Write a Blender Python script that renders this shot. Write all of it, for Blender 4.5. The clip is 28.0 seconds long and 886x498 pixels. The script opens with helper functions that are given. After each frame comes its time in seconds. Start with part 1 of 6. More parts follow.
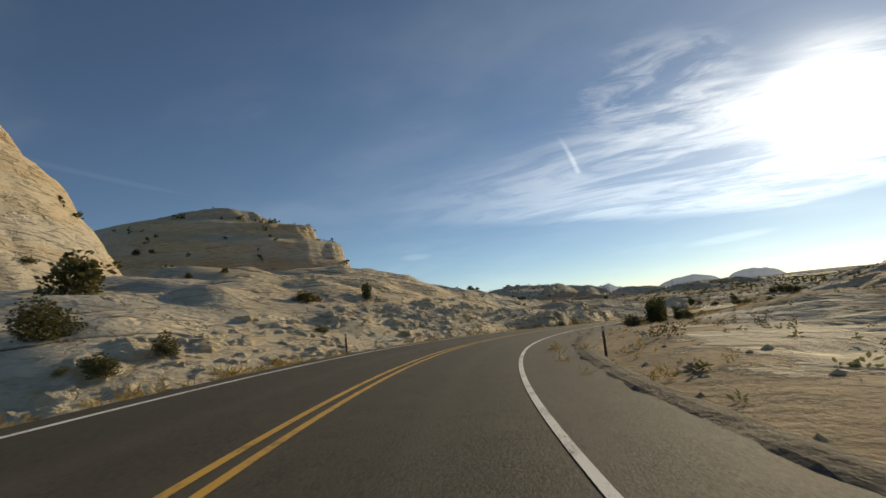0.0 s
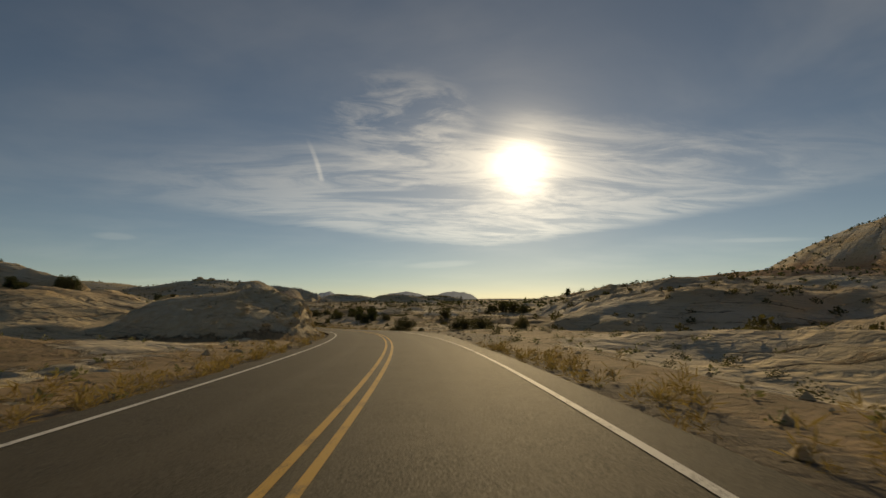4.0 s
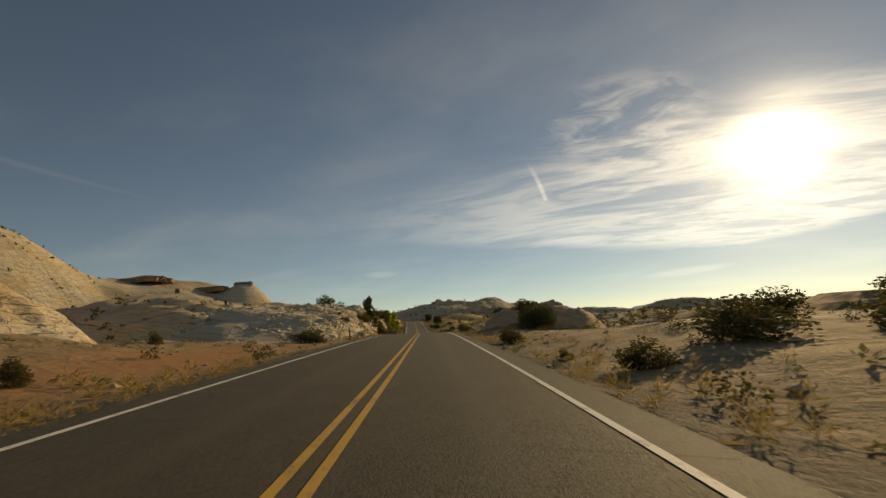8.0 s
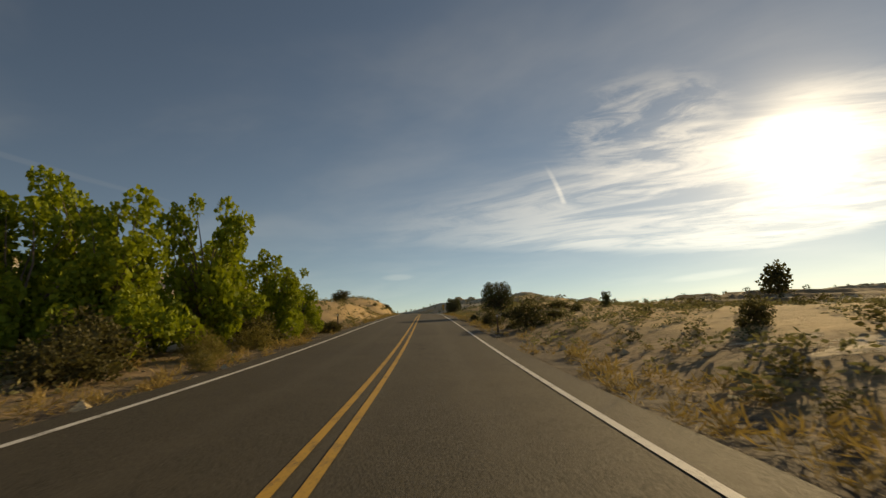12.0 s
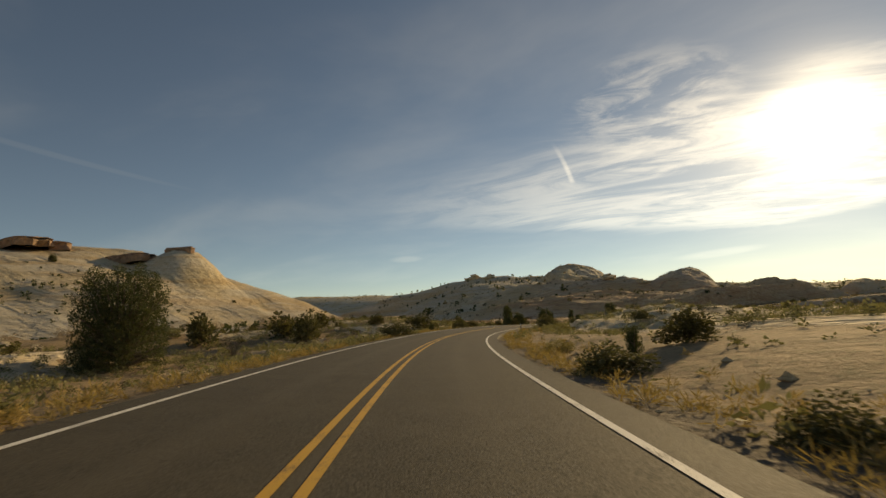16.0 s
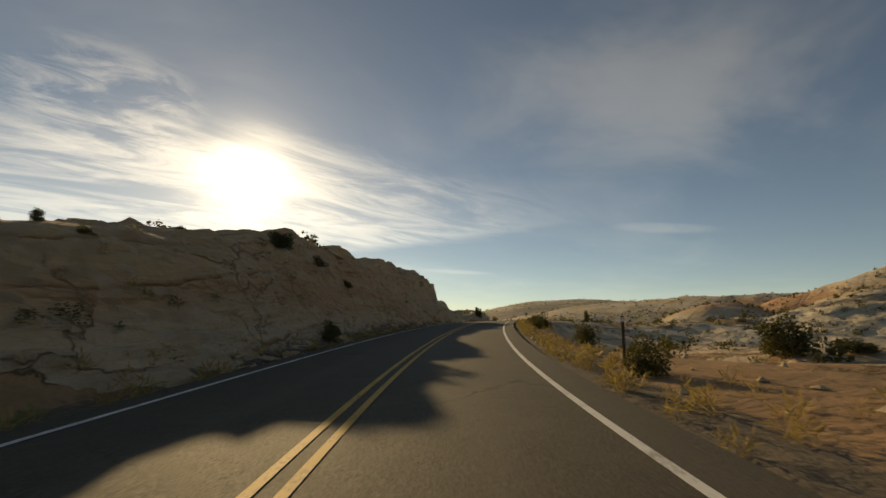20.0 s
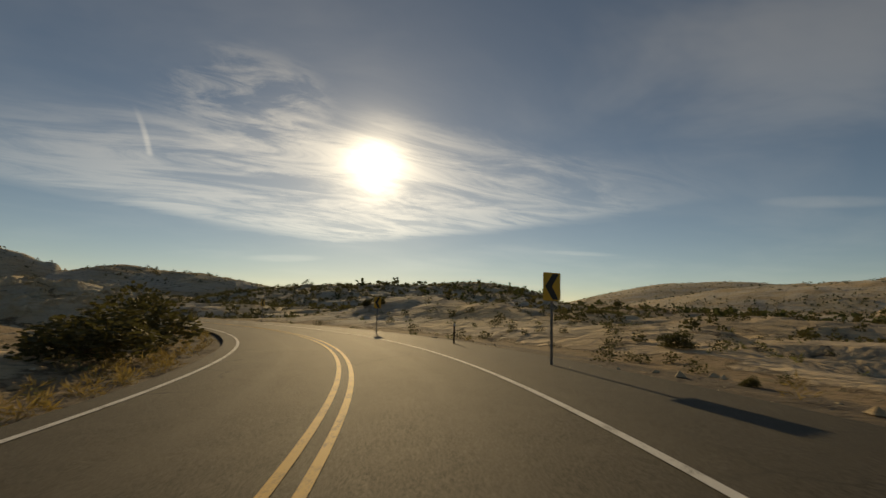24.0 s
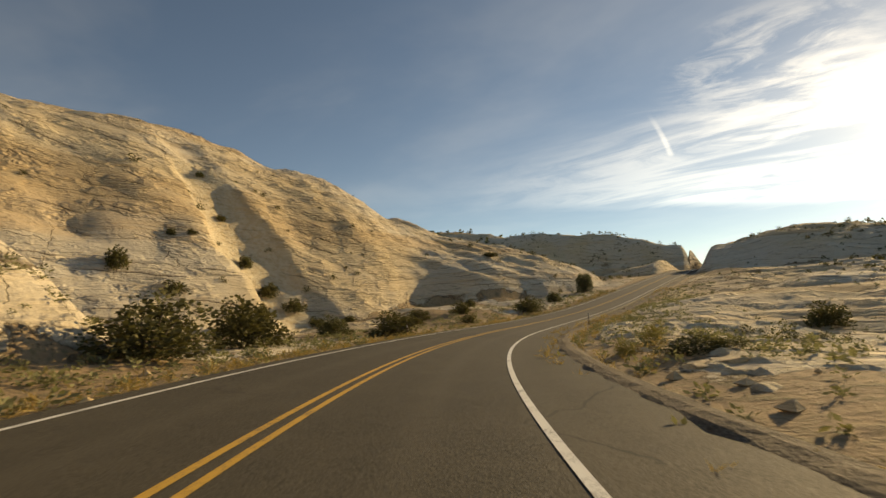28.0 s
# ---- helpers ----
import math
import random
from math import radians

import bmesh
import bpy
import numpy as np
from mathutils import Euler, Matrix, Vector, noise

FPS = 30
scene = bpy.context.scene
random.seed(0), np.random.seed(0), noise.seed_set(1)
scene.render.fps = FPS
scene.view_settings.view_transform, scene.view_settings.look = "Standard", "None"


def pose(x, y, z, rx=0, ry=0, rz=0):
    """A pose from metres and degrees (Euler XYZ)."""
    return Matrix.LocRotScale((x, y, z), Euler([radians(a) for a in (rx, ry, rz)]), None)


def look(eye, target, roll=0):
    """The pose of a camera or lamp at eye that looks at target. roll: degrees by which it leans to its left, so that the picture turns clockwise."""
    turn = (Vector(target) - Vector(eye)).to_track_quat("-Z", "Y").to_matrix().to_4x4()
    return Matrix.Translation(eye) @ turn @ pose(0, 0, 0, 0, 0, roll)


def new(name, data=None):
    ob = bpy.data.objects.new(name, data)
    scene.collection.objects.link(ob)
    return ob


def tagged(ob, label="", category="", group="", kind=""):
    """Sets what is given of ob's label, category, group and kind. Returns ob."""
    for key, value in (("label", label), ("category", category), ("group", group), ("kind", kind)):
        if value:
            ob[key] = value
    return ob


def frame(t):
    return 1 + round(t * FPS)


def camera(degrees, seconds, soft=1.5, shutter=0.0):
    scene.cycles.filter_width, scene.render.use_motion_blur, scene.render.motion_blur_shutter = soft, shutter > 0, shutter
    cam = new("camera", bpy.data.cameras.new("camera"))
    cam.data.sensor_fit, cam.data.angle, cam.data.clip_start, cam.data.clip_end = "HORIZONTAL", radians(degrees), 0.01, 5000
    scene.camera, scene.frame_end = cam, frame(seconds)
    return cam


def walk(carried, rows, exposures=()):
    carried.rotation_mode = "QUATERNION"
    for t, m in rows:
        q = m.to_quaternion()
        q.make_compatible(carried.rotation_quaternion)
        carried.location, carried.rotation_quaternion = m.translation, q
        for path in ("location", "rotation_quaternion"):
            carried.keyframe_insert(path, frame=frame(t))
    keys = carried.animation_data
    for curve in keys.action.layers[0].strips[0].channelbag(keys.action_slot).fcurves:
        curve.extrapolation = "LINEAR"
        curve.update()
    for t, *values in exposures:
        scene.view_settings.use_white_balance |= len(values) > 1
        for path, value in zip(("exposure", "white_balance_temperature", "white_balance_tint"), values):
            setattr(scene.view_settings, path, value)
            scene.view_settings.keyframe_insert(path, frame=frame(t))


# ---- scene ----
# the camera and its walk
cam = camera(84.0, 28.0, soft=1.5, shutter=0.05)
PATH = [
    (0.0, pose(0.00, 0.00, 1.30, 97.50, 5.66, 22.40)),
    (0.5, pose(-5.40, 17.13, 1.00, 96.43, 4.82, 10.05)),
    (1.0, pose(-7.04, 35.02, 0.53, 96.25, 3.75, -1.97)),
    (1.5, pose(-4.97, 52.86, -0.03, 96.13, 1.92, -13.10)),
    (2.0, pose(-0.33, 70.24, -0.60, 96.06, 0.26, -18.14)),
    (2.5, pose(5.17, 87.37, -1.11, 96.52, -0.58, -18.88)),
    (3.0, pose(10.34, 104.60, -1.53, 96.56, -0.41, -15.99)),
    (3.5, pose(14.50, 122.11, -1.95, 96.55, -0.09, -12.62)),
    (4.0, pose(17.59, 139.83, -2.39, 96.50, 0.28, -8.95)),
    (4.5, pose(19.55, 157.71, -2.84, 96.44, 0.65, -5.17)),
    (5.0, pose(20.12, 175.69, -3.34, 96.26, 1.08, 0.00)),
    (5.5, pose(18.84, 193.63, -3.92, 95.82, 1.40, 6.55)),
    (6.0, pose(15.55, 211.30, -4.56, 95.83, 1.26, 12.59)),
    (6.5, pose(10.72, 228.63, -5.11, 96.54, 2.40, 16.34)),
    (7.0, pose(5.17, 245.75, -5.41, 97.44, 2.71, 17.42)),
    (7.5, pose(-0.62, 262.79, -5.35, 98.77, 3.52, 18.14)),
    (8.0, pose(-6.52, 279.80, -4.97, 99.45, 3.25, 18.10)),
    (8.5, pose(-12.47, 296.78, -4.51, 99.33, 3.32, 18.57)),
    (9.0, pose(-18.54, 313.72, -4.10, 99.05, 3.31, 18.82)),
    (9.5, pose(-24.73, 330.62, -3.86, 98.35, 2.41, 19.48)),
    (10.0, pose(-31.12, 347.45, -3.87, 97.29, 2.11, 20.07)),
    (10.5, pose(-37.65, 364.22, -4.07, 97.23, 2.81, 20.40)),
    (11.0, pose(-44.21, 380.98, -4.30, 97.21, 2.85, 20.28)),
    (11.5, pose(-50.69, 397.77, -4.47, 97.41, 3.36, 19.91)),
    (12.0, pose(-57.11, 414.58, -4.23, 99.89, 2.74, 20.04)),
    (12.5, pose(-63.64, 431.34, -3.37, 101.55, 3.03, 20.65)),
    (13.0, pose(-70.30, 448.02, -2.22, 101.59, 2.96, 20.85)),
    (13.5, pose(-77.02, 464.68, -1.08, 101.40, 2.82, 20.99)),
    (14.0, pose(-83.76, 481.33, -0.02, 101.09, 2.70, 21.12)),
    (14.5, pose(-90.55, 497.98, 0.93, 100.75, 2.67, 21.28)),
    (15.0, pose(-97.41, 514.60, 1.69, 99.91, 3.27, 21.64)),
    (15.5, pose(-104.35, 531.20, 2.18, 98.86, 3.67, 21.70)),
    (16.0, pose(-111.26, 547.82, 2.32, 97.78, 3.43, 21.11)),
    (16.5, pose(-117.63, 564.65, 2.18, 97.07, 3.98, 17.92)),
    (17.0, pose(-122.79, 581.89, 1.96, 97.25, 3.88, 12.81)),
    (17.5, pose(-125.95, 599.60, 1.74, 97.29, 4.72, 4.88)),
    (18.0, pose(-126.59, 617.57, 1.47, 96.71, 4.82, -3.23)),
    (18.5, pose(-124.71, 635.45, 1.05, 96.42, 3.39, -11.34)),
    (19.0, pose(-120.02, 652.80, 0.58, 96.31, 2.37, -21.72)),
    (19.5, pose(-112.00, 668.87, 0.26, 97.41, -0.07, -33.52)),
    (20.0, pose(-101.40, 683.41, 0.33, 98.84, -0.29, -40.40)),
    (20.5, pose(-89.34, 696.75, 0.81, 100.05, -0.30, -45.68)),
    (21.0, pose(-76.36, 709.20, 1.44, 99.81, -0.71, -48.61)),
    (21.5, pose(-62.80, 721.02, 1.99, 99.36, -1.18, -51.35)),
    (22.0, pose(-48.72, 732.24, 2.37, 98.84, -1.66, -53.61)),
    (22.5, pose(-34.24, 742.92, 2.60, 98.39, -2.05, -55.14)),
    (23.0, pose(-19.95, 753.85, 2.72, 98.24, -1.96, -51.04)),
    (23.5, pose(-7.04, 766.37, 2.59, 96.67, -2.79, -41.51)),
    (24.0, pose(2.91, 781.30, 2.20, 96.51, -1.57, -26.72)),
    (24.5, pose(8.53, 798.34, 1.79, 96.78, -0.04, -11.03)),
    (25.0, pose(9.10, 816.26, 1.51, 97.25, 0.97, 6.23)),
    (25.5, pose(4.24, 833.52, 1.32, 97.43, 1.69, 23.69)),
    (26.0, pose(-5.28, 848.73, 1.16, 97.26, 2.20, 38.08)),
    (26.5, pose(-17.57, 861.87, 0.96, 97.21, 2.60, 45.09)),
    (27.0, pose(-30.63, 874.25, 0.68, 96.79, 2.84, 45.11)),
    (27.5, pose(-43.28, 887.04, 0.26, 96.29, 2.93, 41.28)),
    (28.0, pose(-54.29, 901.25, -0.27, 96.15, 3.02, 31.28)),
]
# the clip's camera closes down as the sun nears the middle of its picture, and its white balance drifts
walk(cam, PATH, exposures=[
    (0.0, -0.42, 6900, 6), (1.0, -0.95, 7600, 8), (2.0, -1.18, 8100, 8), (2.6, -1.15, 8500, 8), (4.5, -1.1, 9300, 8), (6.0, -0.75, 10200, 8), (7.0, -0.58, 10200, 8),
    (9.0, -0.58, 10000, 8), (12.0, -0.43, 9800, 8), (16.0, -0.38, 9900, 8), (18.0, -0.88, 9400, 8), (19.0, -1.05, 9000, 8), (20.0, -0.5, 9900, 8), (22.5, -0.5, 9100, 8),
    (24.0, -1.05, 9100, 8), (24.6, -0.9, 9300, 8), (25.5, -0.55, 9900, 8), (26.2, 0.15, 11000, 8), (27.2, 0.2, 10600, 8), (28.0, 0.1, 9500, 8)])

# world, sun and sky
SUN_AZ, SUN_EL = radians(-18.2), radians(15.8)
SUN_DIR = Vector((-math.sin(SUN_AZ) * math.cos(SUN_EL), math.cos(SUN_AZ) * math.cos(SUN_EL), math.sin(SUN_EL)))


class Nodes:
    """Short hand for building a node tree."""

    def __init__(self, tree):
        self.t = tree
        tree.nodes.clear()

    def add(self, kind, inputs=None, **props):
        n = self.t.nodes.new(kind)
        for k, v in props.items():
            setattr(n, k, v)
        for k, v in (inputs or {}).items():
            sock = n.inputs[k]
            if isinstance(v, bpy.types.NodeSocket):
                self.t.links.new(v, sock)
            else:
                sock.default_value = v
        return n

    def math(self, op, a, b=0.0, clamp=False):
        return self.add("ShaderNodeMath", {0: a, 1: b}, operation=op, use_clamp=clamp).outputs[0]

    def vmath(self, op, a, b=(0, 0, 0)):
        n = self.add("ShaderNodeVectorMath", {0: a, 1: b}, operation=op)
        return n.outputs["Value"] if op in ("DOT_PRODUCT", "LENGTH", "DISTANCE") else n.outputs[0]

    def noise(self, vec, scale, detail=4.0, rough=0.55, distort=0.0):
        return self.add("ShaderNodeTexNoise", {"Vector": vec, "Scale": scale, "Detail": detail, "Roughness": rough, "Distortion": distort}).outputs[0]

    def ramp(self, fac, lo, hi, to_lo=0.0, to_hi=1.0):
        return self.add("ShaderNodeMapRange", {0: fac, 1: lo, 2: hi, 3: to_lo, 4: to_hi}, interpolation_type="SMOOTHSTEP").outputs[0]

    def mix(self, fac, a, b, blend="MIX"):
        n = self.add("ShaderNodeMix", {0: fac, 6: a, 7: b}, data_type="RGBA", blend_type=blend)
        return n.outputs[2]

    def scaled(self, vec, scale, rot=(0, 0, 0), loc=(0, 0, 0)):
        return self.add("ShaderNodeMapping", {"Vector": vec, "Scale": scale, "Rotation": rot, "Location": loc}).outputs[0]


world = bpy.data.worlds.new("sky")
scene.world = world
world.use_nodes = True
N = Nodes(world.node_tree)
sky = N.add("ShaderNodeTexSky", sky_type="NISHITA", sun_disc=False, sun_elevation=SUN_EL, sun_rotation=-SUN_AZ,
            altitude=1700, air_density=0.8, dust_density=0.2, ozone_density=2.0)
base = N.add("ShaderNodeBackground", {"Color": sky.outputs[0], "Strength": 0.115})
way = N.add("ShaderNodeTexCoord").outputs["Generated"]
axes = N.add("ShaderNodeSeparateXYZ", {0: way})
lift = axes.outputs[2]
az = N.math("MULTIPLY", N.math("ARCTAN2", N.math("MULTIPLY", axes.outputs[0], -1.0), axes.outputs[1]), 57.2958)
el = N.math("MULTIPLY", N.math("ARCSINE", lift), 57.2958)
off = N.math("MULTIPLY", N.math("ARCCOSINE", N.math("MINIMUM", N.vmath("DOT_PRODUCT", way, tuple(SUN_DIR)), 1.0)), 57.2958)


def falloff(size, power, strength):
    q = N.math("DIVIDE", off, size)
    return N.math("DIVIDE", strength, N.math("POWER", N.math("ADD", 1.0, N.math("MULTIPLY", q, q)), power))


def patch(a, e, ra, re, lean=0.0):
    """1 in the middle of an oval of the sky, 0 outside; degrees."""
    da, de = N.math("SUBTRACT", az, a), N.math("SUBTRACT", el, e)
    de = N.math("SUBTRACT", de, N.math("MULTIPLY", da, lean))
    q = N.math("ADD", N.math("POWER", N.math("ABSOLUTE", N.math("DIVIDE", da, ra)), 2.0), N.math("POWER", N.math("ABSOLUTE", N.math("DIVIDE", de, re)), 2.0))
    return N.ramp(q, 1.0, 0.0)


aureole = N.math("ADD", falloff(3.0, 1.7, 4.2), falloff(18.0, 1.5, 0.11))
sheet = N.add("ShaderNodeVectorMath", {0: way, 3: N.math("DIVIDE", 1.0, N.math("ADD", N.math("MAXIMUM", lift, 0.0), 0.12))}, operation="SCALE").outputs[0]
combed = N.noise(N.scaled(sheet, (0.75, 2.1, 1.0), (0, 0, 0.28)), 1.7, 9.0, 0.66, 0.9)
puffs = N.noise(N.scaled(sheet, (1.6, 2.8, 1.0), (0, 0, -0.5), (3.1, 0.4, 0)), 2.2, 8.0, 0.66, 0.6)
soft_cloud = N.noise(N.scaled(sheet, (0.7, 1.0, 1.0), (0, 0, 0.9), (1.3, 5.2, 0)), 1.1, 5.0, 0.55, 0.3)
aside = N.math("ABSOLUTE", N.math("ADD", az, 14.0))
foot = N.math("ADD", N.math("ADD", 6.4, N.math("MAXIMUM", N.math("MULTIPLY", N.math("ADD", az, 14.0), 0.10), N.math("MULTIPLY", N.math("ADD", az, 14.0), -0.11))), N.math("MULTIPLY", N.math("SUBTRACT", combed, 0.5), 3.0))
crest = N.math("ADD", foot, N.ramp(aside, 2.0, 42.0, 12.0, 3.6))
band = N.math("MULTIPLY", N.ramp(N.math("SUBTRACT", el, foot), -0.1, 0.9), N.ramp(N.math("SUBTRACT", el, crest), 3.5, -2.5))
band = N.math("MULTIPLY", N.math("MULTIPLY", band, N.ramp(aside, 48.0, 14.0)), N.math("ADD", 0.30, N.math("MULTIPLY", N.ramp(combed, 0.36, 0.62), 0.9)))
curl = N.math("MULTIPLY", patch(-4.0, 21.0, 11.0, 6.5), N.ramp(puffs, 0.42, 0.66))
high = N.math("MULTIPLY", patch(-70.0, 27.0, 34.0, 15.0), N.ramp(soft_cloud, 0.40, 0.68))
veils = N.math("MULTIPLY", N.ramp(soft_cloud, 0.42, 0.8), 0.30)
fleck = N.math("ADD", N.math("ADD", patch(-8.6, 4.7, 5.0, 0.5, -0.05), patch(25.0, 6.8, 2.2, 0.45)), N.math("ADD", patch(-65.0, 10.4, 6.0, 0.7, 0.1), patch(-42.0, 6.2, 5.0, 0.3, 0.05)))
fleck = N.math("MULTIPLY", fleck, N.math("ADD", 0.3, puffs))
rise_t = N.math("SUBTRACT", el, 13.9)
trail_mid = N.math("ADD", 5.1, N.math("ADD", N.math("MULTIPLY", rise_t, 0.22), N.math("MULTIPLY", N.math("MULTIPLY", rise_t, rise_t), 0.035)))
trail = N.math("MULTIPLY", N.ramp(N.math("ABSOLUTE", N.math("SUBTRACT", az, trail_mid)), 0.42, 0.05), N.math("MULTIPLY", N.ramp(rise_t, -0.1, 0.4), N.ramp(rise_t, 5.0, 2.0)))
old_trail = N.math("MULTIPLY", patch(60.0, 16.8, 14.0, 0.35, 0.18), 0.10)
cloud = N.math("ADD", N.math("ADD", N.math("MULTIPLY", band, 1.15), N.math("MULTIPLY", curl, 0.85)), N.math("ADD", N.math("MULTIPLY", high, 0.40), N.math("MULTIPLY", fleck, 0.45)))
cloud = N.math("ADD", cloud, N.math("ADD", veils, N.math("ADD", N.math("MULTIPLY", trail, 0.9), old_trail)))
shine = N.math("ADD", 0.24, falloff(13.0, 1.1, 0.46))
veil = N.add("ShaderNodeBackground", {"Color": (1.0, 0.94, 0.82, 1), "Strength": N.math("ADD", N.math("MULTIPLY", cloud, shine), N.math("MULTIPLY", aureole, N.math("ADD", 0.62, N.math("MULTIPLY", combed, 0.75))))})
final = N.add("ShaderNodeAddShader", {0: base.outputs[0], 1: veil.outputs[0]})
N.add("ShaderNodeOutputWorld", {"Surface": final.outputs[0]})

sun = new("sun", bpy.data.lights.new("sun", "SUN"))
sun.data.energy, sun.data.angle, sun.data.color = 4.7, radians(0.6), (1.0, 0.83, 0.57)
sun.matrix_world = look(SUN_DIR * 300, (0, 0, 0))

# the line of the lane: heading and grade in degrees, every 18 m
HEADINGS = [
    23.4, 11.1, -1.0, -12.1, -17.1, -17.9, -15.0, -11.6, -8.0, -4.2, 1.0, 7.5, 13.6, 17.3, 18.4,
    19.1, 19.1, 19.6, 19.8, 20.5, 21.1, 21.4, 21.3, 20.9, 21.0, 21.6, 21.9, 22.0, 22.1, 22.3,
    22.6, 22.7, 22.1, 18.9, 13.8, 5.9, -2.2, -10.3, -20.7, -32.5, -39.4, -44.7, -47.6, -50.3, -52.6,
    -54.1, -50.0, -40.5, -25.7, -10.0, 7.2, 24.7, 39.1, 46.1, 46.1, 42.3, 32.3, 22.0, 12.0, 5.0,
    1.0, -0.5, -1.0, -1.0, -1.0, -1.0, -1.0, -1.0, -1.0, -1.0, -1.0, -1.0, -1.0,
]
GRADES = [
    -0.6, -1.3, -1.7, -1.8, -1.8, -1.4, -1.3, -1.4, -1.4, -1.5, -1.7, -2.0, -2.0, -1.4, -0.4,
    0.8, 1.5, 1.4, 1.1, 0.4, -0.5, -0.7, -0.7, -0.2, 1.9, 3.5, 3.7, 3.5, 3.2, 2.8,
    2.0, 1.0, -0.1, -0.7, -0.7, -0.7, -1.1, -1.5, -1.4, -0.5, 1.0, 2.0, 1.9, 1.5, 0.9,
    0.6, 0.1, -1.0, -1.4, -1.1, -0.7, -0.5, -0.6, -0.7, -1.1, -1.6, -1.7, -1.9, -1.2, 0.5,
    2.5, 4.0, 4.4, 4.4, 4.4, 4.0, 3.6, 2.8, 2.0, 1.5, 1.0, 0.8, 0.5,
]
# cross slope in degrees (left side higher), every 18 m
BANKS = [
    4.3, 3.6, 2.4, 0.7, -0.9, -1.7, -1.6, -1.3, -0.9, -0.5, -0.1, 0.1, 0.3, 1.1, 1.6,
    2.2, 2.1, 2.1, 2.0, 1.3, 1.0, 1.5, 1.7, 2.0, 1.7, 1.8, 1.8, 1.6, 1.5, 1.6,
    2.0, 2.4, 2.4, 2.7, 2.8, 3.4, 3.4, 2.3, 0.9, -1.0, -1.5, -1.6, -1.9, -2.4, -2.8,
    -3.2, -3.3, -3.7, -2.8, -1.3, -0.3, 0.5, 1.0, 1.4, 1.6, 1.7, 1.8, 1.8, 1.8, 0.9,
    0.0, 0.0, 0.0, 0.0, 0.0, 0.0, 0.0, 0.0, 0.0, 0.0, 0.0, 0.0, 0.0,
]
STEP = 18.0


def between(s, values):
    """A smooth curve through values that stand STEP metres apart."""
    v = np.asarray(values, float)
    m = np.gradient(v)
    i = np.clip((s / STEP).astype(int), 0, len(v) - 2)
    f = s / STEP - i
    return ((2 * f**3 - 3 * f**2 + 1) * v[i] + (f**3 - 2 * f**2 + f) * m[i]
            + (3 * f**2 - 2 * f**3) * v[i + 1] + (f**3 - f**2) * m[i + 1])


DS = 0.72
TRACK_S = np.arange(0, (len(HEADINGS) - 1) * STEP, DS)
_turn, _grade = np.radians(between(TRACK_S, HEADINGS)), np.radians(between(TRACK_S, GRADES))
TRACK_H = _turn
TRACK_X = np.concatenate([[0], np.cumsum(-np.sin(_turn) * np.cos(_grade) * DS)[:-1]])
TRACK_Y = np.concatenate([[0], np.cumsum(np.cos(_turn) * np.cos(_grade) * DS)[:-1]])
TRACK_Z = np.concatenate([[0], np.cumsum(np.sin(_grade) * DS)[:-1]])

CENTRE, EDGE_LEFT, EDGE_RIGHT, PAVED_LEFT, PAVED_RIGHT = 1.17, 4.65, -2.07, 5.25, -2.8


# where the car strays from the middle of its lane: 36 m stations and metres
STRAY = ((0, 1.0), (0.6, 0.9), (1.2, 0.5), (1.9, 0.1), (2.5, 0), (16, 0), (16.6, 0.3), (17, 0.5), (17.6, 0.7), (18.3, 0.8), (19, 0.5),
         (19.7, 0.15), (22, 0), (23, -0.2), (24, -0.2), (25, 0), (26.4, -0.1), (27, 0.2), (27.5, 0.6), (28, 1.0), (29, 1.0), (30, 0.3))


def stray(s):
    return np.interp(s, [36.0 * a for a, _ in STRAY], [b for _, b in STRAY])


TILT = np.tan(np.radians(between(TRACK_S, BANKS)))


def beside(s, u, dz=0.0):
    """The place u metres to the left of the lane's line, s metres along it."""
    x, y, z, h, k = (np.interp(s, TRACK_S, a) for a in (TRACK_X, TRACK_Y, TRACK_Z, TRACK_H, TILT))
    v = u + stray(s)
    return x - np.cos(h) * v, y - np.sin(h) * v, z + dz + k * np.clip(v, -4, 7)


# ---- materials ----
def material(name):
    m = bpy.data.materials.new(name)
    m.use_nodes = True
    return m, Nodes(m.node_tree)


def finish(n, colour, rough=0.9, bump=None, strength=0.5, distance=0.05, **more):
    ins = {"Base Color": colour, "Roughness": rough}
    ins.update(more)
    sh = n.add("ShaderNodeBsdfPrincipled", ins)
    if bump is not None:
        b = n.add("ShaderNodeBump", {"Height": bump, "Strength": strength, "Distance": distance})
        n.t.links.new(b.outputs[0], sh.inputs["Normal"])
    n.add("ShaderNodeOutputMaterial", {"Surface": sh.outputs[0]})
    return sh


